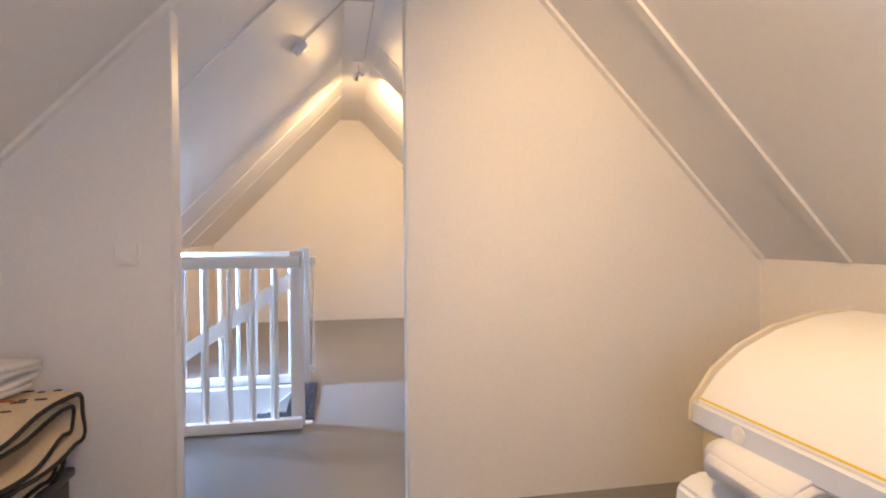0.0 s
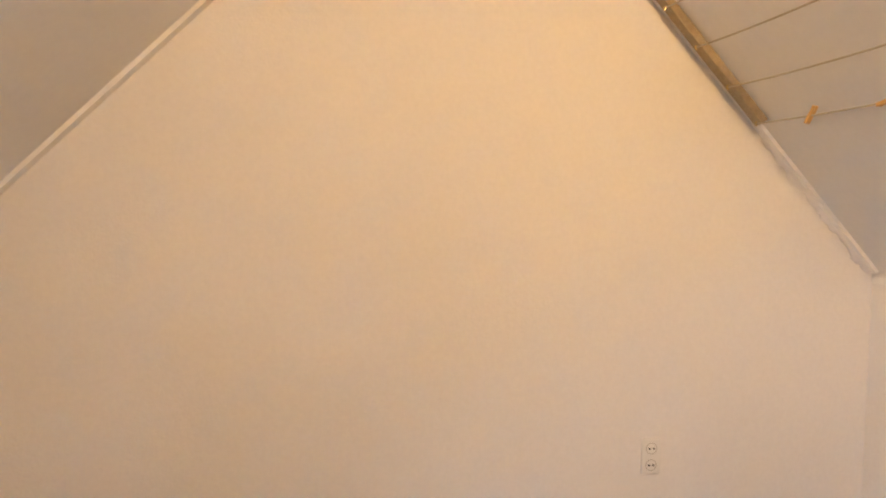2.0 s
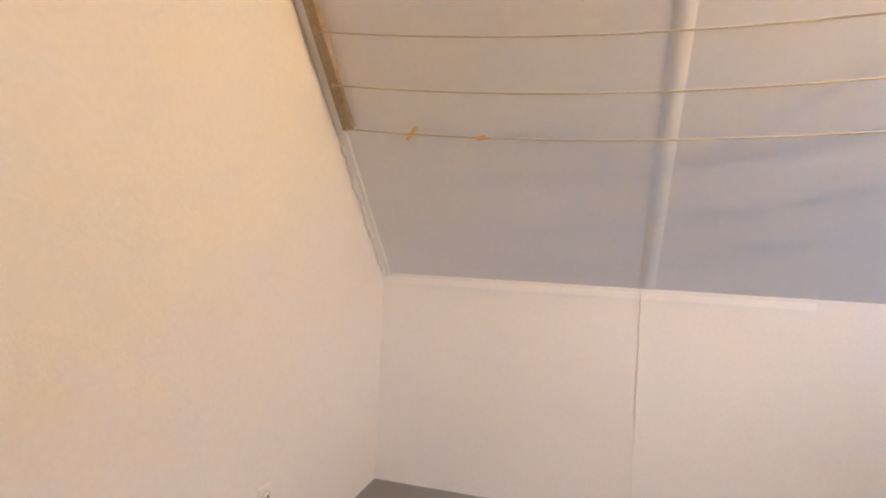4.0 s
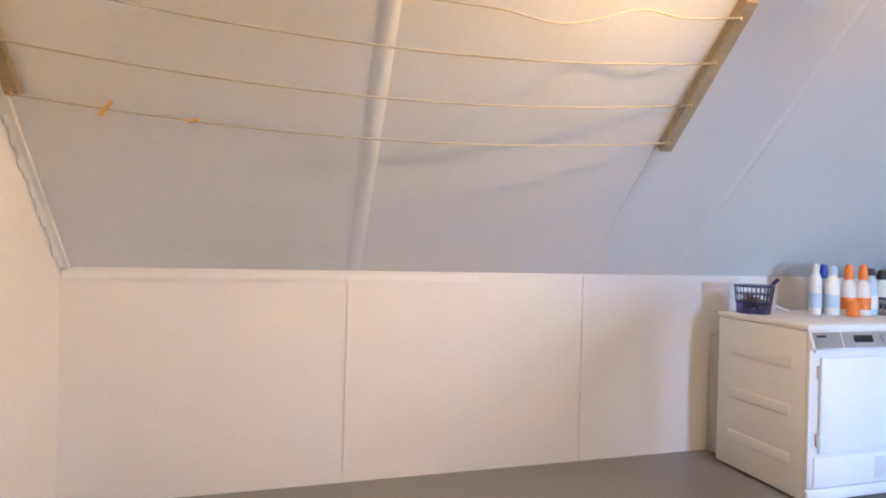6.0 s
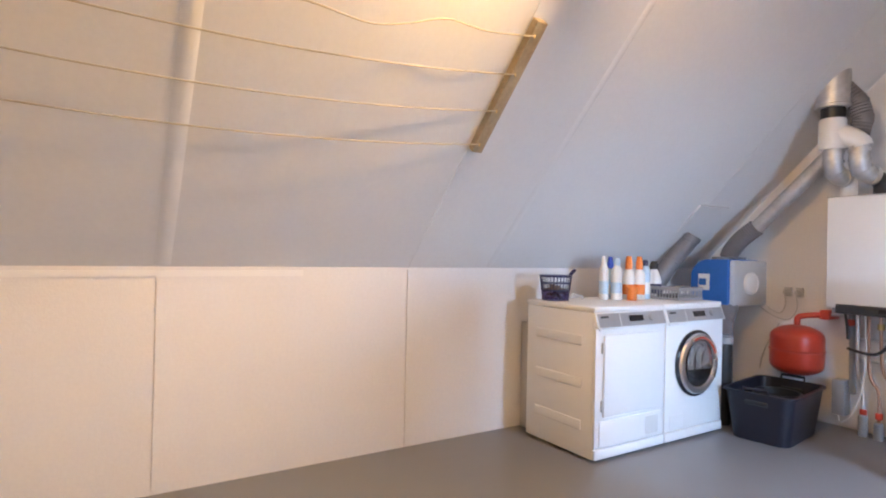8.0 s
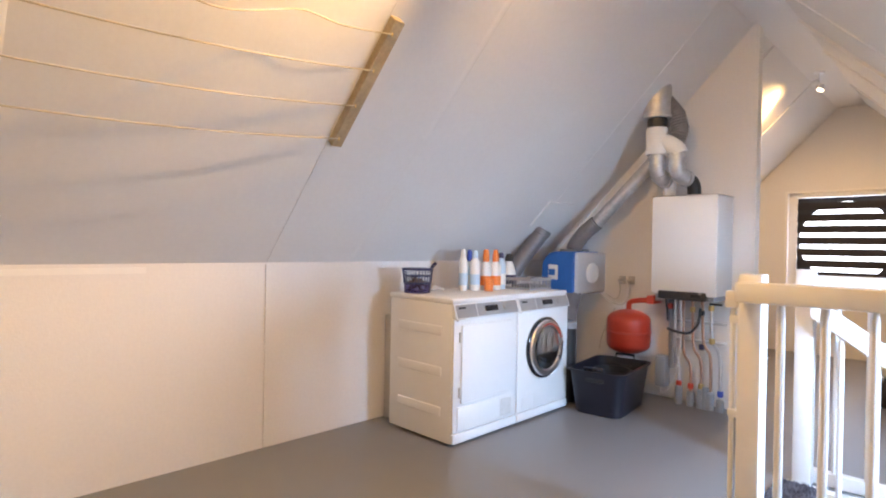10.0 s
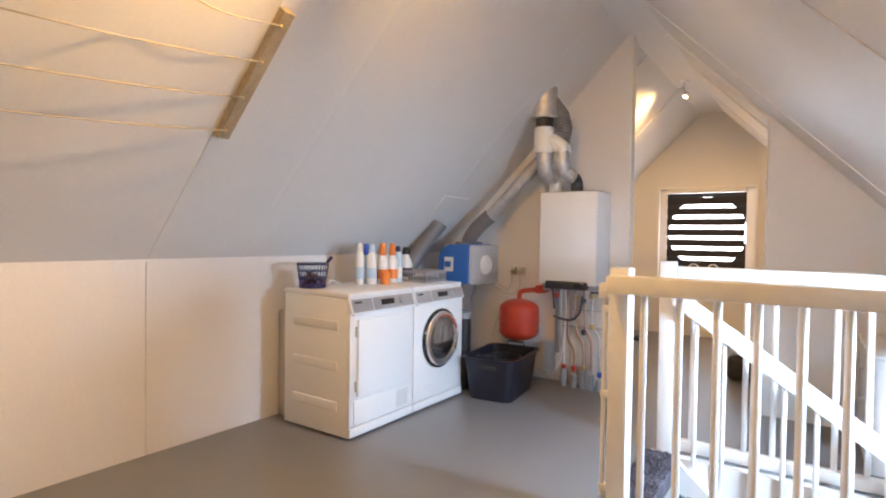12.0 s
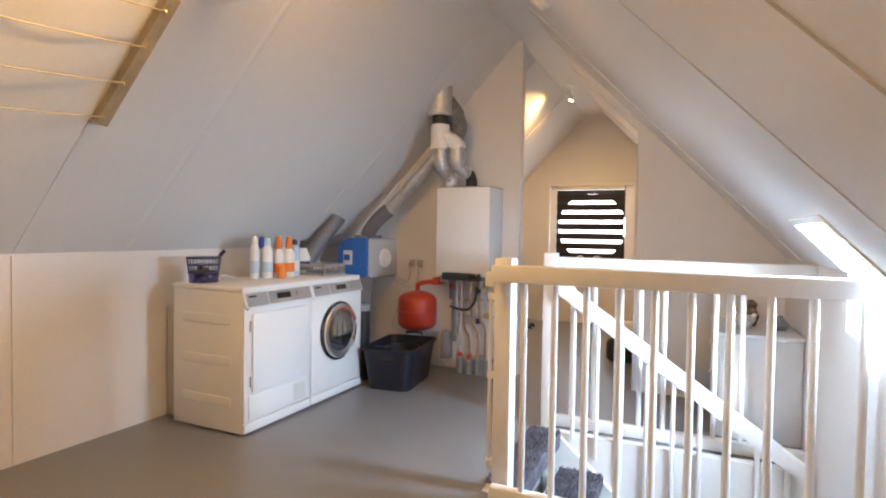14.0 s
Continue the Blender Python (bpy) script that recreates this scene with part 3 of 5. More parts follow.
for k, (xa, xb) in enumerate(ENDS):
    p0 = place_e((XW - xa) / math.cos(a), 2.81, -0.048)
    p1 = place_e((XW - xb) / math.cos(a), YN - 0.06, -0.038)
    pts = []
    for i in range(65):
        u = i / 64
        q = p0.lerp(p1, u)
        q.z -= (0.10, 0.085, 0.08, 0.07)[k] * 4 * u * (1 - u)
        if k == 0:
            q.z += 0.030 * math.exp(-((u - 0.17) / 0.045) ** 2) - 0.035 * math.exp(-((u - 0.30) / 0.06) ** 2)
        pts.append(q)
    lowest = pts
    bm = bmesh.new()
    tube(bm, pts, 0.0032, 6)
    part("line", bm, CORD, airer, "thin beige cord")
    for p in (p0, p1):
        bm = bmesh.new()
        lathe(bm, [(0.003, -0.010), (0.005, 0.0), (0.003, 0.010)], 8, Matrix.Translation(p))
        part("hook", bm, BRASS, airer, "small metal screw eye")


def line_point(y):
    return min(lowest, key=lambda q: abs(q.y - y))


for y, tilt, s in ((5.02, 35, 1.0), (4.76, 80, 0.55)):
    p = line_point(y)
    peg = thing("clothes_peg", p, "wooden clothes peg clipped on a washing line", "clothes peg", "pegs on the line")
    m = Matrix.Translation(p) @ Matrix.Rotation(radians(tilt), 4, "X")
    for sgn in (-1, 1):
        bm = bmesh.new()
        box(bm, sgn * 0.005 - 0.004, sgn * 0.005 + 0.004, -0.006, 0.006, -0.028 * s, 0.036 * s, 0.0015, 1, m)
        part("jaw", bm, PEG, peg)

# ---- spot fixtures on the ridge
def spot_fixture(y, heads):
    ob = thing("ceiling_spot", (0.01, y, RZ - 0.01), "small chrome ceiling spotlight with two lit heads on the ridge board", "spotlight", "ridge spots")
    bm = bmesh.new()
    lathe(bm, [(0.038, -0.022), (0.042, -0.016), (0.042, -0.004)], 24, Matrix.Translation((0.01, y, RZ - 0.002)))
    part("base", bm, CHROME, ob)
    bm = bmesh.new()
    tube(bm, [(0.01, y, RZ - 0.02), (0.01, y, RZ - 0.16)], 0.007, 10)
    part("stem", bm, CHROME, ob)
    for dx, dz, way in heads:
        way = Vector(way).normalized()
        p = Vector((0.01 + dx, y, RZ - dz))
        m = Matrix.Translation(p) @ way.to_track_quat("Z", "Y").to_matrix().to_4x4()
        bm = bmesh.new()
        lathe(bm, [(0.012, -0.035), (0.024, -0.028), (0.032, 0.012), (0.034, 0.022), (0.030, 0.022), (0.026, 0.005)], 20, m)
        head = part("head", bm, CHROME, ob)
        bm = bmesh.new()
        lathe(bm, [(0.004, 0.004), (0.022, 0.008), (0.022, 0.014), (0.005, 0.018)], 16, m)
        part("bulb", bm, BULB, head, "lit warm bulb")


spot_fixture(2.74, ((0.03, 0.10, (1, 0.9, -0.5)), (-0.015, 0.15, (-0.1, 1, -0.4))))
spot_fixture(-1.50, ((0.03, 0.10, (1, -0.3, -0.5)), (-0.015, 0.15, (0.2, 0.35, -0.9))))

# smoke detector and its surface cable on the western slope
pw = roof_place(-1)
ud = (XW - 0.445) / math.cos(a)
detector = thing("smoke_detector", pw(ud, 1.47, 0), "round white smoke detector on the roof slope", "smoke detector")
axis = (pw(ud, 1.47, -1) - pw(ud, 1.47, 0)).normalized()
m = Matrix.Translation(pw(ud, 1.47, -0.001)) @ axis.to_track_quat("Z", "Y").to_matrix().to_4x4()
bm = bmesh.new()
lathe(bm, [(0.062, 0), (0.062, 0.018), (0.056, 0.024)], 28, m)
part("base", bm, WHITE_PLASTIC, detector)
bm = bmesh.new()
lathe(bm, [(0.052, 0.023), (0.052, 0.040), (0.034, 0.050), (0.01, 0.052)], 28, m)
part("cover", bm, WHITE_PLASTIC, detector)
bm = bmesh.new()
tube(bm, [pw(ud + 0.06, 1.455, -0.006), pw(U_TOP - 0.02, 1.425, -0.006), Vector((-0.10, 1.425, RZ - 0.012)), Vector((0.07, 1.425, RZ - 0.012)), Vector((0.06, 2.68, RZ - 0.012))], 0.0045, 8)
solo("surface_cable", bm, OLD_PLASTIC, "thin pale cable run from the smoke detector along the ridge", "cable")

# sockets, switch
def wall_plate(name, label, centre, w, h, axis, rockers, kind):
    """A plate on a wall facing `axis` ('y-', 'y+')."""
    s = -1 if axis == "y-" else 1
    x, y, z = centre
    ob = thing(name, centre, label, kind)
    part("plate", boxes((x - w / 2, x + w / 2, min(y, y + s * 0.012), max(y, y + s * 0.012), z - h / 2, z + h / 2), bevel=0.003), WHITE_PLASTIC, ob)
    for dz in rockers:
        if kind == "socket":
            m = Matrix.Translation((x, y + s * 0.0105, z + dz)) @ Matrix.Rotation(radians(-90 * s), 4, "X")
            bm = bmesh.new()
            lathe(bm, [(0.024, 0), (0.024, 0.003), (0.021, 0.003), (0.019, -0.004), (0.002, -0.004)], 20, m)
            hole = part("outlet", bm, OLD_PLASTIC, ob)
            for dx in (-0.0095, 0.0095):
                part("hole", boxes((x + dx - 0.003, x + dx + 0.003, min(y + s * 0.0105, y + s * 0.0165), max(y + s * 0.0105, y + s * 0.0165), z + dz - 0.003, z + dz + 0.003)), BLACK, hole)
        else:
            part("rocker", boxes((x - w * 0.33, x + w * 0.33, min(y, y + s * 0.019), max(y, y + s * 0.019), z + dz - h * 0.33, z + dz + h * 0.33), bevel=0.002), WHITE_PLASTIC, ob)
    return ob


wall_plate("wall_socket", "white double power socket low on the gable wall", (0.812, YN, 0.290), 0.078, 0.145, "y-", (0.034, -0.034), "socket")
wall_plate("light_switch", "white square light switch on the partition wall", (-0.988, -0.08, 1.092), 0.082, 0.082, "y-", (0.0,), "switch")

# white cassette on the western knee wall by the gable
cas = thing("curtain_rail", (-1.76, 5.0, 0.95), "short white tubular rail on the knee wall", "rail")
bm = bmesh.new()
tube(bm, [(-1.755, 4.74, 0.955), (-1.755, 5.32, 0.955)], 0.026, 14)
part("tube", bm, WHITE_PLASTIC, cas)
for y in (4.732, 5.29):
    part("bracket", boxes((-XW + 0.001, -1.725, y, y + 0.034, 0.925, 0.985), bevel=0.005), WHITE_PLASTIC, cas)

# ---- dryer and washing machine
def machine(name, label, y0, washer):
    """A front loader facing west; y0..y0 + 0.595."""
    y1 = y0 + 0.595
    xf, xb = 1.074, 1.641
    ob = thing(name, ((xf + xb) / 2, (y0 + y1) / 2, 0), label, "washing machine" if washer else "tumble dryer", "laundry machines")
    bm = bmesh.new()
    box(bm, xf + 0.02, xb, y0, y1, 0.012, 0.822, 0.006)
    part("body", bm, ENAMEL, ob)
    # raised beads pressed into both flanks
    for side in (y0, y1):
        s = 1 if side == y1 else -1
        for z in (0.66, 0.42, 0.185):
            bm = bmesh.new()
            box(bm, xf + 0.10, xb - 0.085, min(side - 0.006, side + s * 0.005), max(side - 0.006, side + s * 0.005), z - 0.028, z + 0.028, 0.0052, 3)
            part("pressed_bead", bm, ENAMEL, ob)
    bm = bmesh.new()
    box(bm, xf + 0.012, xb + 0.012, y0 - 0.001, y1 + 0.001, 0.8225, 0.852, 0.008, 3)
    part("top", bm, ENAMEL, ob, "white worktop lid")
    bm = bmesh.new()
    box(bm, xf + 0.001, xf + 0.021, y0 + 0.001, y1 - 0.001, 0.075, 0.735, 0.005)
    front = part("front_panel", bm, ENAMEL, ob)
    bm = bmesh.new()
    box(bm, xf - 0.004, xf + 0.021, y0 + 0.001, y1 - 0.001, 0.016, 0.072, 0.006)
    part("plinth", bm, ENAMEL, ob)
    # slanted control panel
    bm = bmesh.new()
    prism(bm, [(xf - 0.016, 0.738), (xf + 0.0205, 0.738), (xf + 0.0205, 0.822), (xf + 0.012, 0.822)], lambda u, v, w: Vector((u, y0 + 0.001 + w, v)), 0.593)
    bmesh.ops.bevel(bm, geom=bm.edges[:], offset=0.003, segments=2, affect="EDGES")
    panel = part("control_panel", bm, ENAMEL, ob)

    def on_panel(ya, yb, va, vb, lift):
        """A flat piece on the slanted panel, y measured from its northern end."""
        m = []
        for v, w in ((va, 0), (vb, 0), (vb, lift), (va, lift)):
            u = xf - 0.016 + 0.028 * (v - 0.738) / 0.084
            m.append((u - w - 0.0005, v))
        b = bmesh.new()
        prism(b, m, lambda u, v, w: Vector((u, y1 - ya - w, v)), yb - ya)
        return b
    part("drawer_front", on_panel(0.015, 0.185, 0.744, 0.816, 0.003), SILVER, panel, "silver drawer front")
    part("fascia", on_panel(0.195, 0.580, 0.744, 0.816, 0.002), SILVER, panel, "silver fascia")
    part("name_mark", on_panel(0.035, 0.095, 0.793, 0.803, 0.0038), BLACK, panel, "small dark name mark")
    part("display", on_panel(0.265, 0.385, 0.768, 0.800, 0.004), SCREEN, panel, "dark display window")
    for k in range(4):
        part("button", on_panel(0.275 + k * 0.03, 0.293 + k * 0.03, 0.752, 0.758, 0.0045), OLD_PLASTIC, panel)
    kn = Vector((xf - 0.002, y1 - 0.455, 0.783))
    m = Matrix.Translation(kn) @ Vector((-1, 0, 0.3)).to_track_quat("Z", "Y").to_matrix().to_4x4()
    bm = bmesh.new()
    lathe(bm, [(0.021, 0), (0.019, 0.014), (0.017, 0.016)], 20, m)
    part("dial", bm, SILVER, panel, "silver dial")
    # recessed grip under the drawer
    part("grip", boxes((xf - 0.012, xf + 0.004, y1 - 0.19, y1 - 0.02, 0.722, 0.736), bevel=0.003), ENAMEL, ob)
    for yy in (y0 + 0.05, y1 - 0.05):
        for xx in (xf + 0.06, xb - 0.06):
            bm = bmesh.new()
            lathe(bm, [(0.022, 0.0), (0.022, 0.012), (0.015, 0.014)], 12, Matrix.Translation((xx, yy, 0.001)))
            part("foot", bm, BLACK, ob, "black levelling foot")
    if washer:
        c = Vector((xf, y0 + 0.298, 0.475))
        m = Matrix.Translation(c) @ Matrix.Rotation(radians(-90), 4, "Y")
        bm = bmesh.new()
        lathe(bm, [(0.160, -0.002), (0.206, 0.0), (0.208, 0.012), (0.200, 0.020), (0.190, 0.022), (0.165, 0.004)], 56, m)
        door = part("door", bm, SCREEN, ob, "round porthole door with a black surround")
        bm = bmesh.new()
        lathe(bm, [(0.160, 0.006), (0.192, 0.022), (0.186, 0.036), (0.170, 0.040), (0.150, 0.034), (0.143, 0.014)], 56, m)
        part("chrome_ring", bm, CHROME, door, "wide chrome ring")
        up = m.to_3x3().inverted() @ Vector((0, -0.45, 1))
        mid = math.atan2(up.y, up.x)
        bm = bmesh.new()
        tube(bm, [m @ Vector((0.162 * math.cos(mid + q * 0.08), 0.162 * math.sin(mid + q * 0.08), 0.0385)) for q in range(-10, 11)], 0.006, 8)
        part("seal_trim", bm, RED_CLOTH, door, "red trim along the upper rim")
        bm = bmesh.new()
        lathe(bm, [(0.148, 0.022), (0.135, 0.010), (0.115, -0.002), (0.08, -0.012), (0.03, -0.016), (0.004, -0.0165)], 48, m)
        part("drum", bm, DRUM, door, "dark steel drum")
        for ring, count in ((0.045, 7), (0.085, 12), (0.118, 16)):
            for k in range(count):
                an = 2 * math.pi * (k + ring * 5) / count
                bm = bmesh.new()
                lathe(bm, [(0.0075, -0.004), (0.0065, 0.002), (0.003, 0.003)], 8, m @ Matrix.Translation((ring * math.cos(an), ring * math.sin(an), -0.0155 + (ring / 0.15) ** 2 * 0.022)))
                part("drum_dimple", bm, SCREEN, door)
        bm = bmesh.new()
        lathe(bm, [(0.146, 0.030), (0.125, 0.038), (0.08, 0.046), (0.03, 0.050), (0.004, 0.0505), (0.004, 0.0475), (0.03, 0.047), (0.08, 0.043), (0.125, 0.035), (0.143, 0.027)], 48, m)
        part("door_glass", bm, DOOR_GLASS, door, "domed glass").visible_shadow = False
        part("filter_flap", boxes((xf - 0.003, xf + 0.003, y1 - 0.18, y1 - 0.05, 0.09, 0.17), bevel=0.002), ENAMEL, front)
    else:
        part("door", boxes((xf - 0.016, xf - 0.001, y0 + 0.055, y1 - 0.055, 0.245, 0.700), bevel=0.010), ENAMEL, ob, "square white loading door")
        for z in (0.31, 0.63):
            part("hinge", boxes((xf - 0.014, xf - 0.002, y1 - 0.052, y1 - 0.040, z - 0.03, z + 0.03), bevel=0.002), OLD_PLASTIC, ob)
        part("filter_flap", boxes((xf - 0.005, xf + 0.004, y0 + 0.035, y1 - 0.035, 0.085, 0.225), bevel=0.003), ENAMEL, front)
        gm = finish(boxes((-0.0015, 0.0015, -0.055, 0.055, -0.0016, 0.0016)), "grille_slot", OLD_PLASTIC)
        for k in range(11):
            shared("grille_slot", gm, (xf - 0.0065, y0 + 0.12, 0.105 + k * 0.0095), front)
    return ob


machine("tumble_dryer", "white tumble dryer with a silver control panel on the floor", 1.452, False)
machine("washing_machine", "white front-loading washing machine with a chrome porthole", 0.850, True)

# grey board squeezed behind the dryer
solo("grey_board", boxes((1.67, 1.79, 1.94, 1.97, 0.002, 0.69), bevel=0.004), OLD_PLASTIC, "grey board standing behind the dryer", "board")

# ---- things on the machines
TOP = 0.852


def bottle(name, label, at, body, cap, r, h, cap_h, label_mat=None, kind="bottle", shoulder=0.78, waist=0.0, neck=0.5):
    ob = thing(name, at, label, kind, "cleaning bottles")
    m = Matrix.Translation(at)
    b = h - cap_h
    bm = bmesh.new()
    lathe(bm, [(r * 0.9, 0.001), (r, 0.008), (r * (1 - waist), b * 0.45), (r, b * shoulder), (r * 0.88, b * (shoulder + 0.1)), (r * neck, b * 0.98), (r * neck, b)], 20, m)
    part("body", bm, body, ob)
    bm = bmesh.new()
    lathe(bm, [(r * neck * 1.15, b), (r * neck * 1.15, b + cap_h * 0.5), (r * neck * 0.8, h), (r * neck * 0.3, h + 0.001)], 16, m)
    part("cap", bm, cap, ob)
    if label_mat:
        bm = bmesh.new()
        q = r * (1 - waist * 0.7) + 0.0012
        lathe(bm, [(q - 0.002, b * 0.16), (q, b * 0.165), (q, b * 0.50), (q - 0.002, b * 0.505)], 20, m)
        part("printed_label", bm, label_mat, ob)
    return ob


bottle("spray_can", "tall white bottle with a pale cap", (1.470, 1.550, TOP), WHITE_PLASTIC, WHITE_PLASTIC, 0.030, 0.285, 0.045, SKY_BLUE)
bottle("detergent_bottle", "pale bottle with a light blue cap", (1.430, 1.475, TOP), WHITE_PLASTIC, SKY_BLUE, 0.038, 0.275, 0.05, SKY_BLUE, waist=0.1)
bottle("detergent_bottle", "white bottle with a deep blue cap", (1.530, 1.420, TOP), SKY_BLUE, DEEP_BLUE, 0.036, 0.280, 0.08, WHITE_PLASTIC)
bottle("detergent_bottle", "white and orange bottle with an orange cap", (1.415, 1.375, TOP), WHITE_PLASTIC, ORANGE, 0.040, 0.285, 0.085, ORANGE, waist=0.08)
bottle("detergent_bottle", "white and orange bottle with an orange cap", (1.395, 1.295, TOP), WHITE_PLASTIC, ORANGE, 0.040, 0.285, 0.085, ORANGE, waist=0.08)
bottle("detergent_bottle", "clear bluish bottle with a dark cap", (1.410, 1.215, TOP), SKY_BLUE, NAVY, 0.034, 0.265, 0.04, WHITE_PLASTIC)
bottle("detergent_bottle", "white bottle with a black cap", (1.450, 1.070, TOP), WHITE_PLASTIC, BLACK, 0.050, 0.255, 0.055, NAVY, shoulder=0.62)
cup = thing("dosing_cup", (1.355, 1.410, TOP), "small orange plastic dosing cup", "cup")
bm = bmesh.new()
lathe(bm, [(0.030, 0.001), (0.036, 0.085), (0.033, 0.085), (0.028, 0.006)], 20, Matrix.Translation((1.355, 1.415, TOP)))
part("cup", bm, ORANGE, cup)

# peg basket with its handle
basket = thing("peg_basket", (1.53, 1.92, TOP), "dark purple open plastic peg basket filled with pegs", "basket")
m = Matrix.Translation((1.53, 1.92, TOP))
bm = bmesh.new()
lathe(bm, [(0.084, 0.001), (0.088, 0.062), (0.084, 0.062), (0.080, 0.006)], 28, m)
part("basket_bottom", bm, SHEER_PURPLE, basket, "see-through purple lower shell")
for k in range(28):
    an = 2 * math.pi * k / 28
    bm = bmesh.new()
    tube(bm, [m @ Vector((0.0865 * math.cos(an), 0.0865 * math.sin(an), 0.058)), m @ Vector((0.098 * math.cos(an), 0.098 * math.sin(an), 0.150))], 0.0022, 6)
    part("rib", bm, NAVY, basket)
for r, z, h in ((0.0985, 0.146, 0.013), (0.0925, 0.106, 0.006), (0.0885, 0.060, 0.008)):
    bm = bmesh.new()
    lathe(bm, [(r - 0.004, z), (r + 0.002, z + 0.001), (r + 0.003, z + h), (r - 0.003, z + h)], 32, m)
    part("rim" if h > 0.01 else "band", bm, NAVY, basket)
bm = bmesh.new()
tube(bm, smooth_path([m @ Vector(p) for p in ((-0.02, -0.098, 0.145), (-0.025, -0.112, 0.170), (-0.03, -0.135, 0.192))], 5), 0.011, 10)
part("handle", bm, NAVY, basket)
random.seed(4)
for k in range(44):
    an, rr = random.uniform(0, 6.28), random.uniform(0, 0.062)
    q = m @ Matrix.Translation((rr * math.cos(an), rr * math.sin(an), random.uniform(0.03, 0.088))) @ Euler((random.uniform(0, 3), random.uniform(0, 3), random.uniform(0, 3))).to_matrix().to_4x4()
    bm = bmesh.new()
    box(bm, -0.006, 0.006, -0.005, 0.005, -0.03, 0.03, 0.0, 1, q)
    part("peg", bm, BROWN if k % 4 else WHITE_PLASTIC, basket)
bm = bmesh.new()
tube(bm, smooth_path([(1.56, 1.76, TOP + 0.008), (1.58, 1.71, TOP + 0.03), (1.55, 1.66, TOP + 0.008), (1.60, 1.61, TOP + 0.008)], 6), 0.007, 8)
solo("sock", bm, LINEN, "crumpled pale cloth on the dryer", "cloth")

# slotted tray
tray = thing("plastic_tray", (1.31, 1.01, TOP), "grey slotted plastic tray on the washing machine", "tray")
tx0, tx1, ty0, ty1 = 1.20, 1.42, 0.885, 1.145
part("tray_bottom", boxes((tx0 + 0.006, tx1 - 0.006, ty0 + 0.006, ty1 - 0.006, TOP + 0.001, TOP + 0.006)), MESH_PLASTIC, tray)
for z0, z1 in ((0.002, 0.018), (0.066, 0.086)):
    part("rim", boxes((tx0, tx0 + 0.006, ty0, ty1, TOP + z0, TOP + z1), (tx1 - 0.006, tx1, ty0, ty1, TOP + z0, TOP + z1),
                      (tx0 + 0.006, tx1 - 0.006, ty0, ty0 + 0.006, TOP + z0, TOP + z1), (tx0 + 0.006, tx1 - 0.006, ty1 - 0.006, ty1, TOP + z0, TOP + z1)), TRAY_GREY, tray)
for k in range(13):
    y = ty0 + 0.004 + k * (ty1 - ty0 - 0.012) / 12
    part("slat", boxes((tx0 + 0.001, tx0 + 0.005, y, y + 0.008, TOP + 0.018, TOP + 0.066)), TRAY_GREY, tray)
for k in range(10):
    x = tx0 + 0.004 + k * (tx1 - tx0 - 0.014) / 9
    for y in (ty0 + 0.001, ty1 - 0.005):
        part("slat", boxes((x, x + 0.008, y, y + 0.004, TOP + 0.018, TOP + 0.066)), TRAY_GREY, tray)
part("contents", boxes((tx0 + 0.02, tx1 - 0.03, ty0 + 0.02, ty1 - 0.02, TOP + 0.007, TOP + 0.035), bevel=0.012), BLACK, tray, "dark cloth in the tray")

# ---- ventilation unit and ducts
unit = thing("ventilation_unit", (1.38, 0.26, 0.78), "blue and grey ventilation box hung on the partition wall", "ventilation unit")
bm = bmesh.new()
box(bm, 1.235, 1.53, 0.002, 0.46, 0.785, 1.125, 0.02, 3)
part("housing", bm, GREY, unit)
bm = bmesh.new()
outline = [(1.262, 0.80), (1.47, 0.80)] + [(1.47 + 0.085 * math.sin(k * math.pi / 12), 0.895 - 0.095 * math.cos(k * math.pi / 12)) for k in range(1, 7)]
outline += [(1.555 - 0.14 * (1 - math.cos(k * math.pi / 12)), 0.985 + 0.145 * math.sin(k * math.pi / 12)) for k in range(1, 7)] + [(1.262, 1.13)]
prism(bm, outline, lambda u, v, w: Vector((u, 0.10 + w, v)), 0.39)
shell = part("blue_shell", bm, BLUE, unit, "bright blue moulded shell", 25)
part("type_label", boxes((1.40, 1.49, 0.4905, 0.4925, 0.90, 1.02)), WHITE_PLASTIC, shell, "white type label")
part("label_mark", boxes((1.425, 1.485, 0.493, 0.4945, 0.935, 0.985)), BLUE, shell)
m = Matrix.Translation((1.235, 0.25, 0.955)) @ Matrix.Rotation(radians(-90), 4, "Y")
bm = bmesh.new()
lathe(bm, [(0.080, 0.0), (0.082, 0.02), (0.070, 0.032), (0.066, 0.024), (0.030, 0.026), (0.01, 0.028)], 32, m)
part("round_cover", bm, WHITE_PLASTIC, unit, "round white cover")
for x, y in ((1.42, 0.16), (1.42, 0.36)):
    bm = bmesh.new()
    lathe(bm, [(0.068, 1.124), (0.068, 1.150)], 24, Matrix.Translation((x - 0.03, y, 0)))
    part("spigot", bm, FLEX, unit)

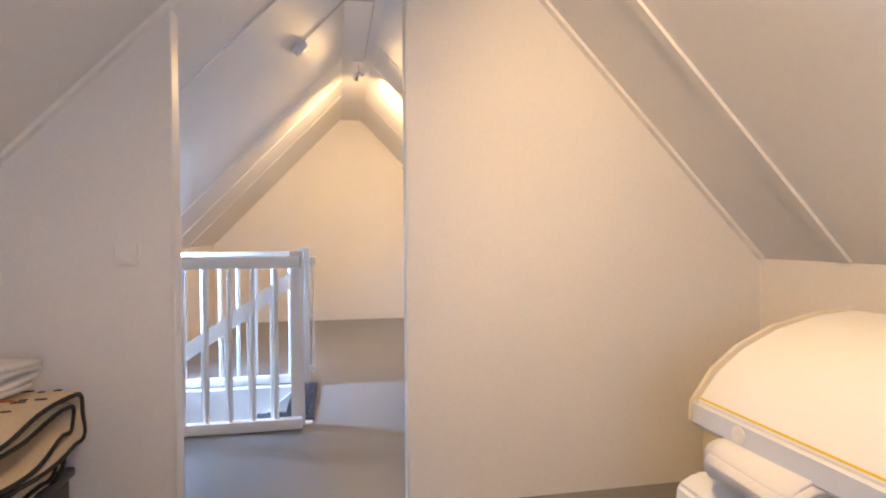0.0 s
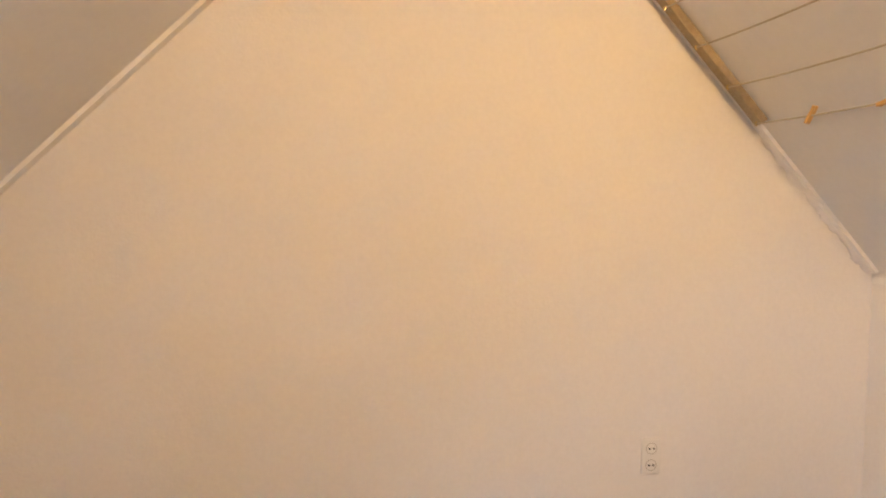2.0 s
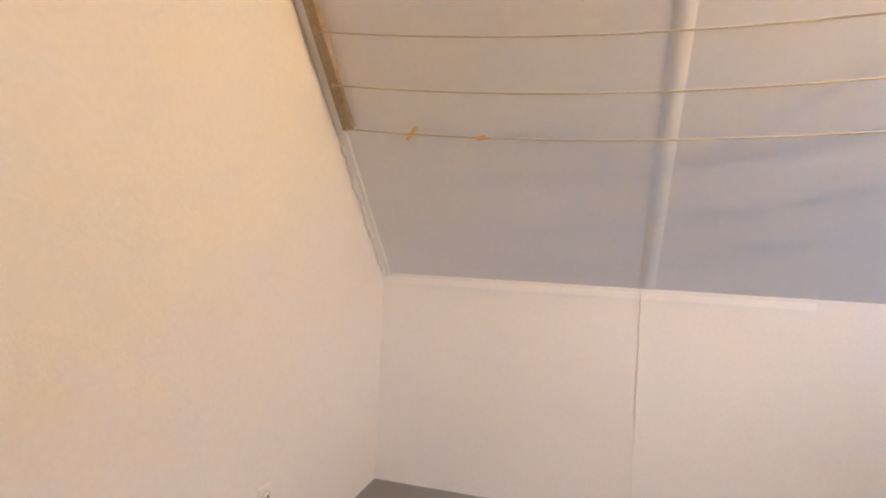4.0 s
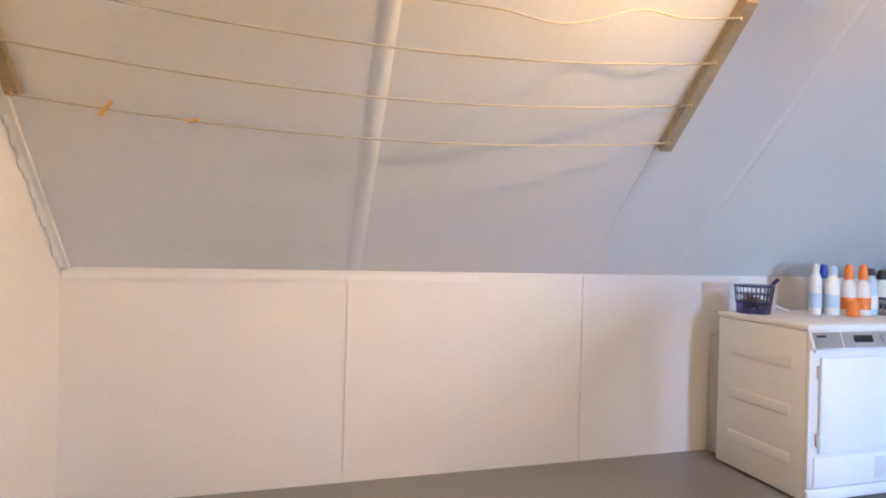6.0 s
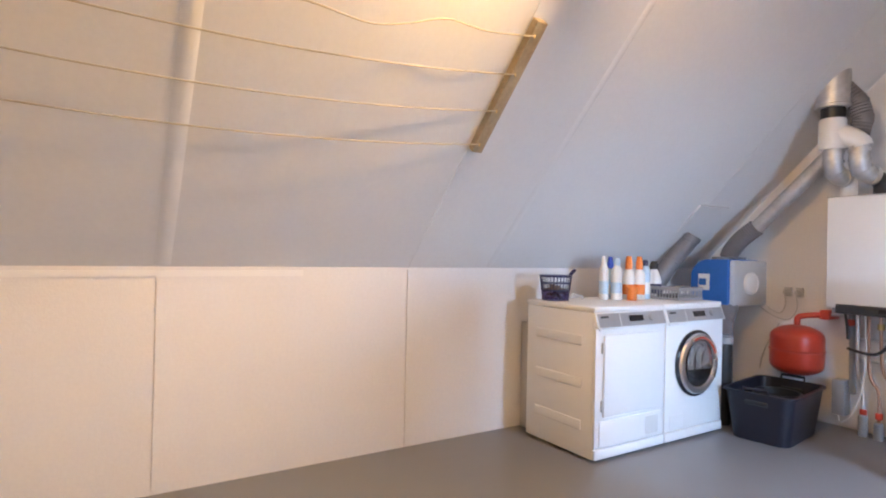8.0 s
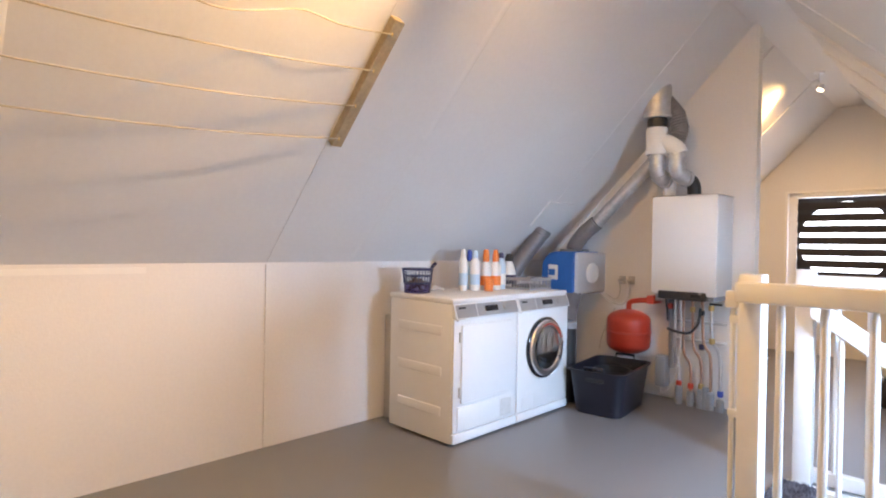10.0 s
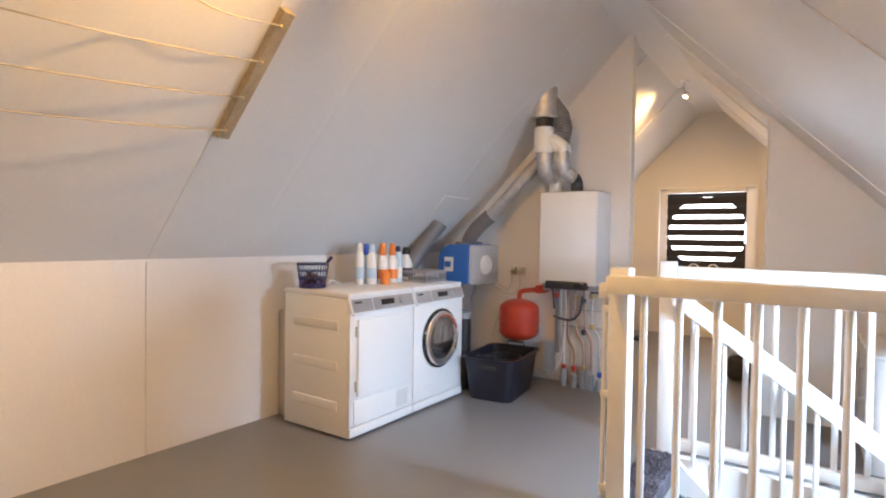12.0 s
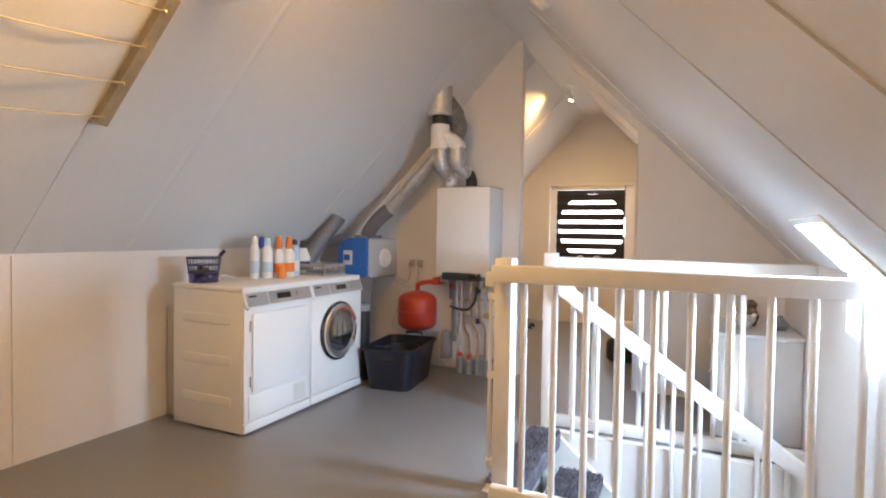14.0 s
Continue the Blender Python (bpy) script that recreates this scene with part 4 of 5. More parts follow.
duct = thing("ventilation_duct", (1.39, 0.30, 1.15), "silver spiral duct with a grey flexible bend from the ventilation box", "duct")
bm = bmesh.new()
tube(bm, resample(smooth_path([(1.36, 0.32, 1.14), (1.345, 0.30, 1.20), (1.285, 0.27, 1.29), (1.185, 0.25, 1.375)], 10), 0.009), 0.060, 20, 0.006)
part("flexible_bend", bm, FLEX, duct, "grey corrugated hose", 60)
bm = bmesh.new()
p0, p1 = Vector((1.205, 0.25, 1.355)), Vector((0.735, 0.22, 1.835))
tube(bm, [p0, p1], 0.050, 24)
part("pipe", bm, ALU, duct)
for k in range(15):
    c = p0.lerp(p1, 0.03 + k * 0.066)
    bm = bmesh.new()
    d = (p1 - p0).normalized() * 0.0035
    tube(bm, [c - d, c + d], 0.0522, 24)
    part("spiral_seam", bm, ALU, duct)
bm = bmesh.new()
tube(bm, smooth_path([(0.735, 0.22, 1.835), (0.68, 0.21, 1.90), (0.655, 0.205, 1.98), (0.655, 0.205, 2.26)], 6), 0.050, 20)
part("elbow", bm, ALU, duct)
bm = bmesh.new()
tube(bm, resample([(0.53, 0.32, 1.93), (0.505, 0.32, 2.03), (0.53, 0.33, 2.14), (0.60, 0.36, 2.24)], 0.010), 0.055, 18, 0.006)
part("flexible_hose", bm, FLEX, duct, "grey corrugated hose", 60)

vent = thing("dryer_duct", (1.60, 0.75, 0.9), "grey flexible duct running into the roof behind the bottles", "duct")
bm = bmesh.new()
tube(bm, resample(smooth_path([(1.73, 0.80, 0.70), (1.70, 0.73, 0.90), (1.63, 0.63, 1.10), (1.55, 0.555, 1.25), (1.53, 0.54, 1.295)], 10), 0.011), 0.066, 18, 0.006)
part("hose", bm, FLEX, vent, "grey corrugated hose", 60)
pe = roof_place(1)
bm = bmesh.new()
roof_box(bm, 1, (XW - 1.52) / math.cos(a), (XW - 1.34) / math.cos(a), 0.36, 0.72, -0.012, -0.001)
structure("trim", bm, ROOF, "white patch board on the roof slope")
bm = bmesh.new()
tube(bm, [(1.54, 0.547, 1.275), (1.523, 0.533, 1.312)], 0.077, 20)
part("collar", bm, FLEX, vent)

drop = thing("condensate_hose", (1.36, 0.62, 0.01), "dark corrugated hose standing beside the washing machine", "hose")
bm = bmesh.new()
tube(bm, resample([(1.30, 0.40, 0.79), (1.26, 0.54, 0.68), (1.19, 0.66, 0.57)], 0.011), 0.060, 16, 0.006)
part("hose", bm, FLEX, drop, "grey corrugated hose", 60)
bm = bmesh.new()
tube(bm, resample([(1.17, 0.69, 0.002), (1.17, 0.69, 0.56)], 0.012), 0.060, 16, 0.006)
part("riser", bm, BLACK, drop, "dark corrugated riser", 60)
bm = bmesh.new()
lathe(bm, [(0.066, 0.555), (0.068, 0.60), (0.060, 0.605)], 20, Matrix.Translation((1.17, 0.69, 0)))
part("collar", bm, PIPE_GREY, drop)

# ---- boiler with its flue and pipes
boiler = thing("boiler", (0.46, 0.17, 0.83), "white wall-hung gas boiler with pipes below", "boiler")
part("casing", boxes((0.235, 0.695, 0.002, 0.33, 0.835, 1.548), bevel=0.012), ENAMEL, boiler)
part("top_rim", boxes((0.233, 0.697, 0.0, 0.332, 1.548, 1.553)), OLD_PLASTIC, boiler)
ctl = part("control_box", boxes((0.30, 0.635, 0.20, 0.348, 0.800, 0.862), bevel=0.010), BLACK, boiler, "black control box")
part("control_display", boxes((0.335, 0.40, 0.3485, 0.3505, 0.822, 0.846)), SCREEN, ctl)
part("control_mark", boxes((0.325, 0.345, 0.3485, 0.3503, 0.850, 0.857)), OLD_PLASTIC, ctl)
part("underside", boxes((0.26, 0.67, 0.01, 0.30, 0.80, 0.834)), PIPE_GREY, boiler)

flue = thing("flue", (0.62, 0.38, 1.55), "galvanised and white flue pipes rising from the boiler into the roof", "flue")
bm = bmesh.new()
lathe(bm, [(0.100, 2.108), (0.102, 2.125), (0.095, 2.130), (0.095, 2.50)], 32, Matrix.Translation((0.64, 0.40, 0)))
part("roof_sleeve", bm, ALU, flue, "galvanised sleeve cut to the roof slope")
bm = bmesh.new()
lathe(bm, [(0.068, 2.03), (0.068, 2.12)], 28, Matrix.Translation((0.64, 0.40, 0)))
part("collar", bm, BLACK, flue, "black collar")
bm = bmesh.new()
lathe(bm, [(0.074, 1.845), (0.076, 1.86), (0.076, 2.03), (0.070, 2.04)], 28, Matrix.Translation((0.64, 0.40, 0)))
tee = part("tee", bm, WHITE_PLASTIC, flue, "white flue tee")
bm = bmesh.new()
tube(bm, smooth_path([(0.64, 0.40, 1.955), (0.56, 0.39, 1.925), (0.50, 0.38, 1.875), (0.485, 0.38, 1.84)], 5), 0.058, 20)
part("tee_branch", bm, WHITE_PLASTIC, flue, "white flue branch")
bm = bmesh.new()
tube(bm, smooth_path([(0.635, 0.40, 1.85), (0.635, 0.40, 1.76), (0.634, 0.385, 1.715), (0.628, 0.34, 1.680), (0.618, 0.27, 1.668)], 6), 0.054, 20)
part("elbow", bm, ALU, flue)
bm = bmesh.new()
tube(bm, smooth_path([(0.500, 0.38, 1.85), (0.500, 0.38, 1.76), (0.497, 0.365, 1.715), (0.478, 0.32, 1.682), (0.452, 0.275, 1.668)], 6), 0.054, 20)
part("elbow", bm, ALU, flue)
for c, d in (((0.635, 0.40, 1.825), (0, 0, 1)), ((0.635, 0.398, 1.765), (0, 0.1, 1)), ((0.632, 0.375, 1.702), (0, 0.6, 0.8)), ((0.622, 0.30, 1.672), (0.1, 1, 0.1)), ((0.500, 0.38, 1.825), (0, 0, 1)), ((0.500, 0.378, 1.765), (0, 0.1, 1)), ((0.492, 0.355, 1.702), (0.2, 0.6, 0.8)), ((0.462, 0.295, 1.672), (0.5, 1, 0.2))):
    d = Vector(d).normalized() * 0.009
    bm = bmesh.new()
    tube(bm, [Vector(c) - d, Vector(c) + d], 0.060, 20)
    part("joint_ring", bm, ALU, flue)
bm = bmesh.new()
lathe(bm, [(0.046, 1.552), (0.046, 1.66)], 24, Matrix.Translation((0.617, 0.22, 0)))
part("stub", bm, WHITE_PLASTIC, flue, "white boiler stub")
bm = bmesh.new()
tube(bm, smooth_path([(0.466, 0.295, 1.668), (0.445, 0.25, 1.655), (0.436, 0.225, 1.615), (0.435, 0.22, 1.552)], 6), 0.047, 20)
part("black_elbow", bm, BLACK, flue, "black flue elbow")

# pipes under the boiler
pipes = thing("boiler_pipes", (0.46, 0.08, 0.0), "row of grey and copper pipes from the boiler to the floor", "pipes")


def pipe(points, r, mat, label=""):
    bm = bmesh.new()
    tube(bm, smooth_path(points, 7), r, 12)
    part("pipe", bm, mat, pipes, label)


pipe([(0.635, 0.10, 0.82), (0.632, 0.09, 0.6), (0.64, 0.07, 0.45), (0.64, 0.06, 0.25)], 0.020, PIPE_GREY, "grey drain pipe")
pipe([(0.59, 0.13, 0.82), (0.59, 0.12, 0.42), (0.565, 0.12, 0.30), (0.555, 0.12, 0.12)], 0.0105, ALU, "silver pipe")
pipe([(0.53, 0.13, 0.82), (0.525, 0.12, 0.42), (0.475, 0.12, 0.30), (0.47, 0.12, 0.10)], 0.0105, COPPER, "copper pipe")
pipe([(0.465, 0.13, 0.82), (0.455, 0.12, 0.46), (0.40, 0.12, 0.34), (0.395, 0.12, 0.10)], 0.0105, COPPER, "copper pipe")
pipe([(0.395, 0.13, 0.82), (0.385, 0.12, 0.50), (0.335, 0.12, 0.38), (0.33, 0.12, 0.10)], 0.0105, COPPER, "copper pipe")
pipe([(0.335, 0.13, 0.82), (0.325, 0.12, 0.52), (0.275, 0.12, 0.40), (0.262, 0.12, 0.10)], 0.0105, ALU, "silver pipe")
pipe([(0.55, 0.15, 0.83), (0.53, 0.16, 0.60), (0.55, 0.15, 0.35), (0.60, 0.13, 0.16), (0.68, 0.12, 0.06), (0.70, 0.12, 0.12), (0.69, 0.1, 0.3)], 0.006, WHITE_PLASTIC, "thin white cable")
pipe([(0.64, 0.14, 0.56), (0.57, 0.17, 0.55), (0.47, 0.18, 0.55), (0.41, 0.17, 0.62), (0.40, 0.15, 0.74)], 0.010, BLACK, "black hose")
pipe([(0.66, 0.14, 0.80), (0.645, 0.14, 0.7), (0.64, 0.14, 0.62)], 0.009, BLACK, "black hose")
for x, mat, z in ((0.555, RED, 0.155), (0.47, RED, 0.15), (0.395, BRASS, 0.16), (0.262, DEEP_BLUE, 0.13), (0.63, RED, 0.73), (0.465, BRASS, 0.72), (0.335, BRASS, 0.74), (0.325, BRASS, 0.50), (0.40, BLACK, 0.70), (0.395, NAVY, 0.45)):
    bm = bmesh.new()
    lathe(bm, [(0.014, -0.022), (0.021, -0.016), (0.021, 0.016), (0.014, 0.022)], 12, Matrix.Translation((x, 0.12, z)))
    part("valve", bm, mat, pipes, "coloured valve fitting")
for x, h in ((0.555, 0.13), (0.47, 0.10), (0.395, 0.13), (0.36, 0.15), (0.33, 0.12), (0.262, 0.08)):
    bm = bmesh.new()
    lathe(bm, [(0.027, 0.002), (0.027, h), (0.018, h + 0.012)], 14, Matrix.Translation((x, 0.125, 0)))
    part("floor_sleeve", bm, PIPE_GREY, pipes, "grey floor sleeve")
part("drain_trap", boxes((0.66, 0.74, 0.03, 0.13, 0.10, 0.34), bevel=0.012), PIPE_GREY, pipes, "grey drain trap")
for z in (0.62, 0.48):
    part("pipe_clip", boxes((0.26, 0.62, 0.004, 0.07, z - 0.006, z + 0.006), bevel=0.002), ALU, pipes)
part("lever", boxes((0.25, 0.335, 0.15, 0.165, 0.765, 0.780), bevel=0.003), BLACK, pipes)

# expansion vessel
vessel = thing("expansion_vessel", (0.93, 0.21, 0.33), "red round heating expansion vessel on a wall bracket", "expansion vessel")
m = Matrix.Translation((0.925, 0.20, 0.0))
bm = bmesh.new()
prof = [(0.01, 0.335)] + [(0.165 * math.sin(k * math.pi / 12), 0.415 - 0.08 * math.cos(k * math.pi / 12)) for k in range(1, 7)]
prof += [(0.165, 0.505)]
lathe(bm, prof, 40, m)
part("lower_shell", bm, RED, vessel)
bm = bmesh.new()
lathe(bm, [(0.165, 0.505), (0.171, 0.507), (0.171, 0.515), (0.165, 0.517)], 40, m)
part("seam_ring", bm, RED, vessel)
bm = bmesh.new()
lathe(bm, [(0.165, 0.517), (0.165, 0.60)] + [(0.165 * math.cos(k * math.pi / 12), 0.60 + 0.085 * math.sin(k * math.pi / 12)) for k in range(1, 6)] + [(0.01, 0.686)], 40, m)
part("upper_shell", bm, RED, vessel)
bm = bmesh.new()
tube(bm, smooth_path([(0.925, 0.20, 0.68), (0.92, 0.20, 0.735), (0.87, 0.19, 0.755), (0.78, 0.14, 0.765)], 6), 0.020, 14)
part("connection", bm, RED, vessel)
part("bracket", boxes((0.745, 0.80, 0.002, 0.17, 0.735, 0.80), bevel=0.006), RED, vessel)
bm = bmesh.new()
tube(bm, [(0.76, 0.12, 0.77), (0.66, 0.12, 0.775)], 0.011, 10)
part("feed_pipe", bm, ALU, vessel)

# sockets and leads on the boiler wall
for x in (1.075, 0.995, 0.79):
    s = thing("power_socket", (x, 0.002, 0.90), "grey surface socket with a plug on the partition wall", "socket", "boiler wall sockets")
    part("box", boxes((x - 0.022, x + 0.022, 0.001, 0.035, 0.868, 0.935), bevel=0.004), OLD_PLASTIC, s)
    bm = bmesh.new()
    lathe(bm, [(0.018, 0), (0.018, 0.03), (0.010, 0.045)], 14, Matrix.Translation((x, 0.035, 0.90)) @ Matrix.Rotation(radians(-90), 4, "X"))
    part("plug", bm, OLD_PLASTIC, s)
for pts in (((0.995, 0.07, 0.89), (0.99, 0.07, 0.78), (1.05, 0.07, 0.70), (1.15, 0.08, 0.72), (1.25, 0.10, 0.79)),
            ((1.075, 0.07, 0.89), (1.08, 0.05, 0.80), (1.12, 0.05, 0.74), (1.20, 0.06, 0.78)),
            ((0.79, 0.07, 0.89), (0.80, 0.05, 0.83), (0.76, 0.05, 0.79), (0.70, 0.06, 0.82)),
            ((1.14, 0.006, 0.66), (1.20, 0.006, 0.55), (1.26, 0.006, 0.40), (1.28, 0.006, 0.3))):
    bm = bmesh.new()
    tube(bm, smooth_path(pts, 6), 0.004, 8)
    solo("power_lead", bm, OLD_PLASTIC, "thin grey power lead hanging on the wall", "cable")

# laundry tub
tub = thing("laundry_tub", (0.83, 0.58, 0), "dark blue plastic laundry tub with handles on the floor", "tub")


def tapered_shell(x0, x1, y0, y1, h, taper, wall, corner=0.07, seg=5):
    def ring(dx, z):
        out = []
        for cx, cy, a0 in ((x1 - dx - corner, y1 - dx - corner, 0), (x0 + dx + corner, y1 - dx - corner, 90), (x0 + dx + corner, y0 + dx + corner, 180), (x1 - dx - corner, y0 + dx + corner, 270)):
            for k in range(seg + 1):
                an = radians(a0 + 90 * k / seg)
                out.append(Vector((cx + corner * math.cos(an), cy + corner * math.sin(an), z)))
        return out
    bm = bmesh.new()
    rings = [ring(taper, 0.003), ring(0, h), ring(-0.014, h), ring(-0.014, h + 0.012), ring(wall, h + 0.012), ring(taper + wall, 0.014)]
    vs = [[bm.verts.new(p) for p in r] for r in rings]
    n = len(vs[0])
    for p, q in zip(vs, vs[1:]):
        for i in range(n):
            bm.faces.new((p[i], p[(i + 1) % n], q[(i + 1) % n], q[i]))
    bm.faces.new(vs[0][::-1])
    bm.faces.new(vs[-1])
    return bm


turn = Matrix.Translation((0.865, 0.60, 0)) @ Matrix.Rotation(radians(8), 4, "Z")
bm = tapered_shell(-0.20, 0.20, -0.31, 0.31, 0.300, 0.035, 0.006)
bm.transform(turn)
part("basin", bm, DARK_BLUE, tub)
for s in (-1, 1):
    bm = bmesh.new()
    tube(bm, [turn @ Vector(p) for p in ((-0.07, s * 0.318, 0.305), (-0.07, s * 0.325, 0.337), (0.07, s * 0.325, 0.337), (0.07, s * 0.318, 0.305))], 0.009, 8)
    part("handle", bm, DARK_BLUE, tub)
    bm = bmesh.new()
    box(bm, -0.065, 0.065, s * 0.30 - 0.012, s * 0.30 + 0.012, 0.235, 0.262, 0.008, 2, turn)
    part("grip_slot", bm, BLACK, tub)
bm = bmesh.new()
lathe(bm, [(0.02, 0.05), (0.12, 0.08), (0.15, 0.20), (0.14, 0.27), (0.13, 0.27), (0.12, 0.12)], 20, turn @ Matrix.Translation((0.0, -0.05, 0)))
part("inner_bowl", bm, BLACK, tub, "black bowl inside the tub")

# ---- landing beyond the stairs: white chest
chest = thing("chest", (-1.58, 0.42, 0), "low white chest of drawers under the roof slope", "chest")
part("carcass", boxes((-1.795, -1.37, 0.06, 0.78, 0.003, 0.595), bevel=0.004), ENAMEL, chest)
part("top", boxes((-1.797, -1.345, 0.04, 0.80, 0.597, 0.622), bevel=0.005), ENAMEL, chest)
for k in range(3):
    z = 0.02 + k * 0.192
    d = part("drawer", boxes((-1.367, -1.352, 0.065, 0.775, z, z + 0.182), bevel=0.003), ENAMEL, chest)
    part("knob", (lambda b: (lathe(b, [(0.008, 0), (0.014, 0.012), (0.010, 0.022)], 12, Matrix.Translation((-1.352, 0.42, z + 0.09)) @ Matrix.Rotation(radians(90), 4, "Y")), b)[1])(bmesh.new()), CHROME, d)
for name, label, x, y, prof, mat in (
        ("bowl", "stacked white bowls on the chest", -1.52, 0.50, [(0.035, 0.001), (0.06, 0.04), (0.062, 0.042), (0.062, 0.055), (0.07, 0.085), (0.066, 0.085), (0.03, 0.03)], WHITE_PLASTIC),
        ("ornament", "brown rounded ornament on the chest", -1.56, 0.42, [(0.03, 0.001), (0.05, 0.06), (0.03, 0.11), (0.04, 0.14), (0.015, 0.165)], BROWN),
        ("vase", "blue-grey vase on the chest", -1.70, 0.52, [(0.04, 0.001), (0.06, 0.03), (0.03, 0.07), (0.02, 0.09)], PIPE_GREY)):
    bm = bmesh.new()
    lathe(bm, prof, 20, Matrix.Translation((x, y, 0.623)))
    solo(name, bm, mat, label, name)

# ---- front room
bed = thing("sunbed", (1.35, -1.75, 0), "white tanning bed with a closed rounded canopy and a yellow stripe", "sunbed")
prof = [(0.945, 0.555), (0.925, 0.575), (0.93, 0.635), (1.00, 0.725), (1.09, 0.795), (1.22, 0.855), (1.38, 0.895), (1.52, 0.905), (1.66, 0.885), (1.76, 0.83), (1.77, 0.56), (1.4, 0.53)]
bm = bmesh.new()
prism(bm, prof, lambda u, v, w: Vector((u, -0.83 - w, v)), 1.95)
bmesh.ops.bevel(bm, geom=bm.edges[:], offset=0.008, segments=2, affect="EDGES")
canopy = part("canopy", bm, ENAMEL, bed, "white moulded canopy", 20)
bm = bmesh.new()
prism(bm, [(0.948, 0.550), (0.921, 0.573), (0.925, 0.628), (0.950, 0.628)], lambda u, v, w: Vector((u, -0.822 - w, v)), 1.966)
part("front_strip", bm, PALE_BLUE, canopy, "pale blue-grey front strip")
bm = bmesh.new()
prism(bm, [(0.9360, 0.646), (0.9398, 0.6508), (0.9460, 0.6508), (0.9430, 0.646)], lambda u, v, w: Vector((u, -0.84 - w, v)), 1.93)
part("stripe", bm, YELLOW, canopy, "thin yellow stripe")
bm = bmesh.new()
prism(bm, [(u - (0.008 if u < 1.3 else 0.0), v + (0.008 if v > 0.7 else 0.0)) for u, v in prof], lambda u, v, w: Vector((u, -0.812 - w, v)), 0.016)
part("end_cap", bm, CREAM, canopy, "cream end cap")
m = Matrix.Translation((0.921, -1.03, 0.600)) @ Matrix.Rotation(radians(-90), 4, "Y")
bm = bmesh.new()
lathe(bm, [(0.026, 0), (0.025, 0.003), (0.019, 0.005), (0.008, 0.0055)], 24, m)
part("handle_knob", bm, WHITE_PLASTIC, canopy, "round white grip")
bm = bmesh.new()
prism(bm, [(0.86, 0.06), (0.83, 0.30), (0.84, 0.40), (0.90, 0.43), (1.70, 0.43), (1.77, 0.40), (1.77, 0.06)], lambda u, v, w: Vector((u, -0.86 - w, v)), 1.90)
bmesh.ops.bevel(bm, geom=bm.edges[:], offset=0.012, segments=2, affect="EDGES")
part("base", bm, ENAMEL, bed)
for y in (-1.05, -2.55):
    part("leg", boxes((1.05, 1.70, y - 0.04, y + 0.04, 0.002, 0.065), bevel=0.006), GREY, bed)
    part("hinge_post", boxes((1.70, 1.76, y - 0.05, y + 0.05, 0.42, 0.565), bevel=0.006), GREY, bed)

towel = bmesh.new()
for k, (r, zz) in enumerate(((0.075, 0.505), (0.060, 0.53))):
    pts = []
    for i in range(40):
        an = i * 0.42
        q = r * (1 - i / 62)
        pts.append(Vector((0.90 + q * math.cos(an) * 1.25, -1.14 + k * 0.02, zz + q * math.sin(an) * 0.8)))
    ring = [[towel.verts.new(p + Vector((0, dy, 0.004 * math.sin(9 * dy + j)))) for dy in (-0.16, -0.08, 0.0, 0.08, 0.14)] for j, p in enumerate(pts)]
    for p, q in zip(ring, ring[1:]):
        for i in range(4):
            towel.faces.new((p[i], p[i + 1], q[i + 1], q[i]))
tw = solo("towel", towel, LINEN, "rolled white towel lying on the sunbed", "towel")
sm = tw.modifiers.new("thickness", "SOLIDIFY")
sm.thickness = 0.012

bed.location += Vector((-0.024, -0.010, 0))

stand = thing("bedside_cabinet", (1.60, -0.34, 0), "small cream cabinet with a black top by the partition", "cabinet")
part("carcass", boxes((1.485, 1.79, -0.56, -0.10, 0.003, 0.262), bevel=0.003), CREAM, stand)
part("top", boxes((1.465, 1.795, -0.58, -0.088, 0.263, 0.292), bevel=0.004), BLACK, stand, "black top")
dr = part("drawer", boxes((1.472, 1.484, -0.55, -0.11, 0.03, 0.25), bevel=0.002), CREAM, stand)
bm = bmesh.new()
tube(bm, [(1.476, -0.30, 0.17), (1.455, -0.30, 0.17), (1.455, -0.37, 0.17), (1.476, -0.37, 0.17)], 0.006, 8)
part("handle", bm, CHROME, dr)
bm = bmesh.new()
lathe(bm, [(0.04, 0.001), (0.045, 0.03), (0.045, 0.09), (0.02, 0.10)], 16, Matrix.Translation((1.60, -0.33, 0.293)))
solo("pink_jar", bm, PINK, "small pink plastic jar on the black cabinet top", "jar")

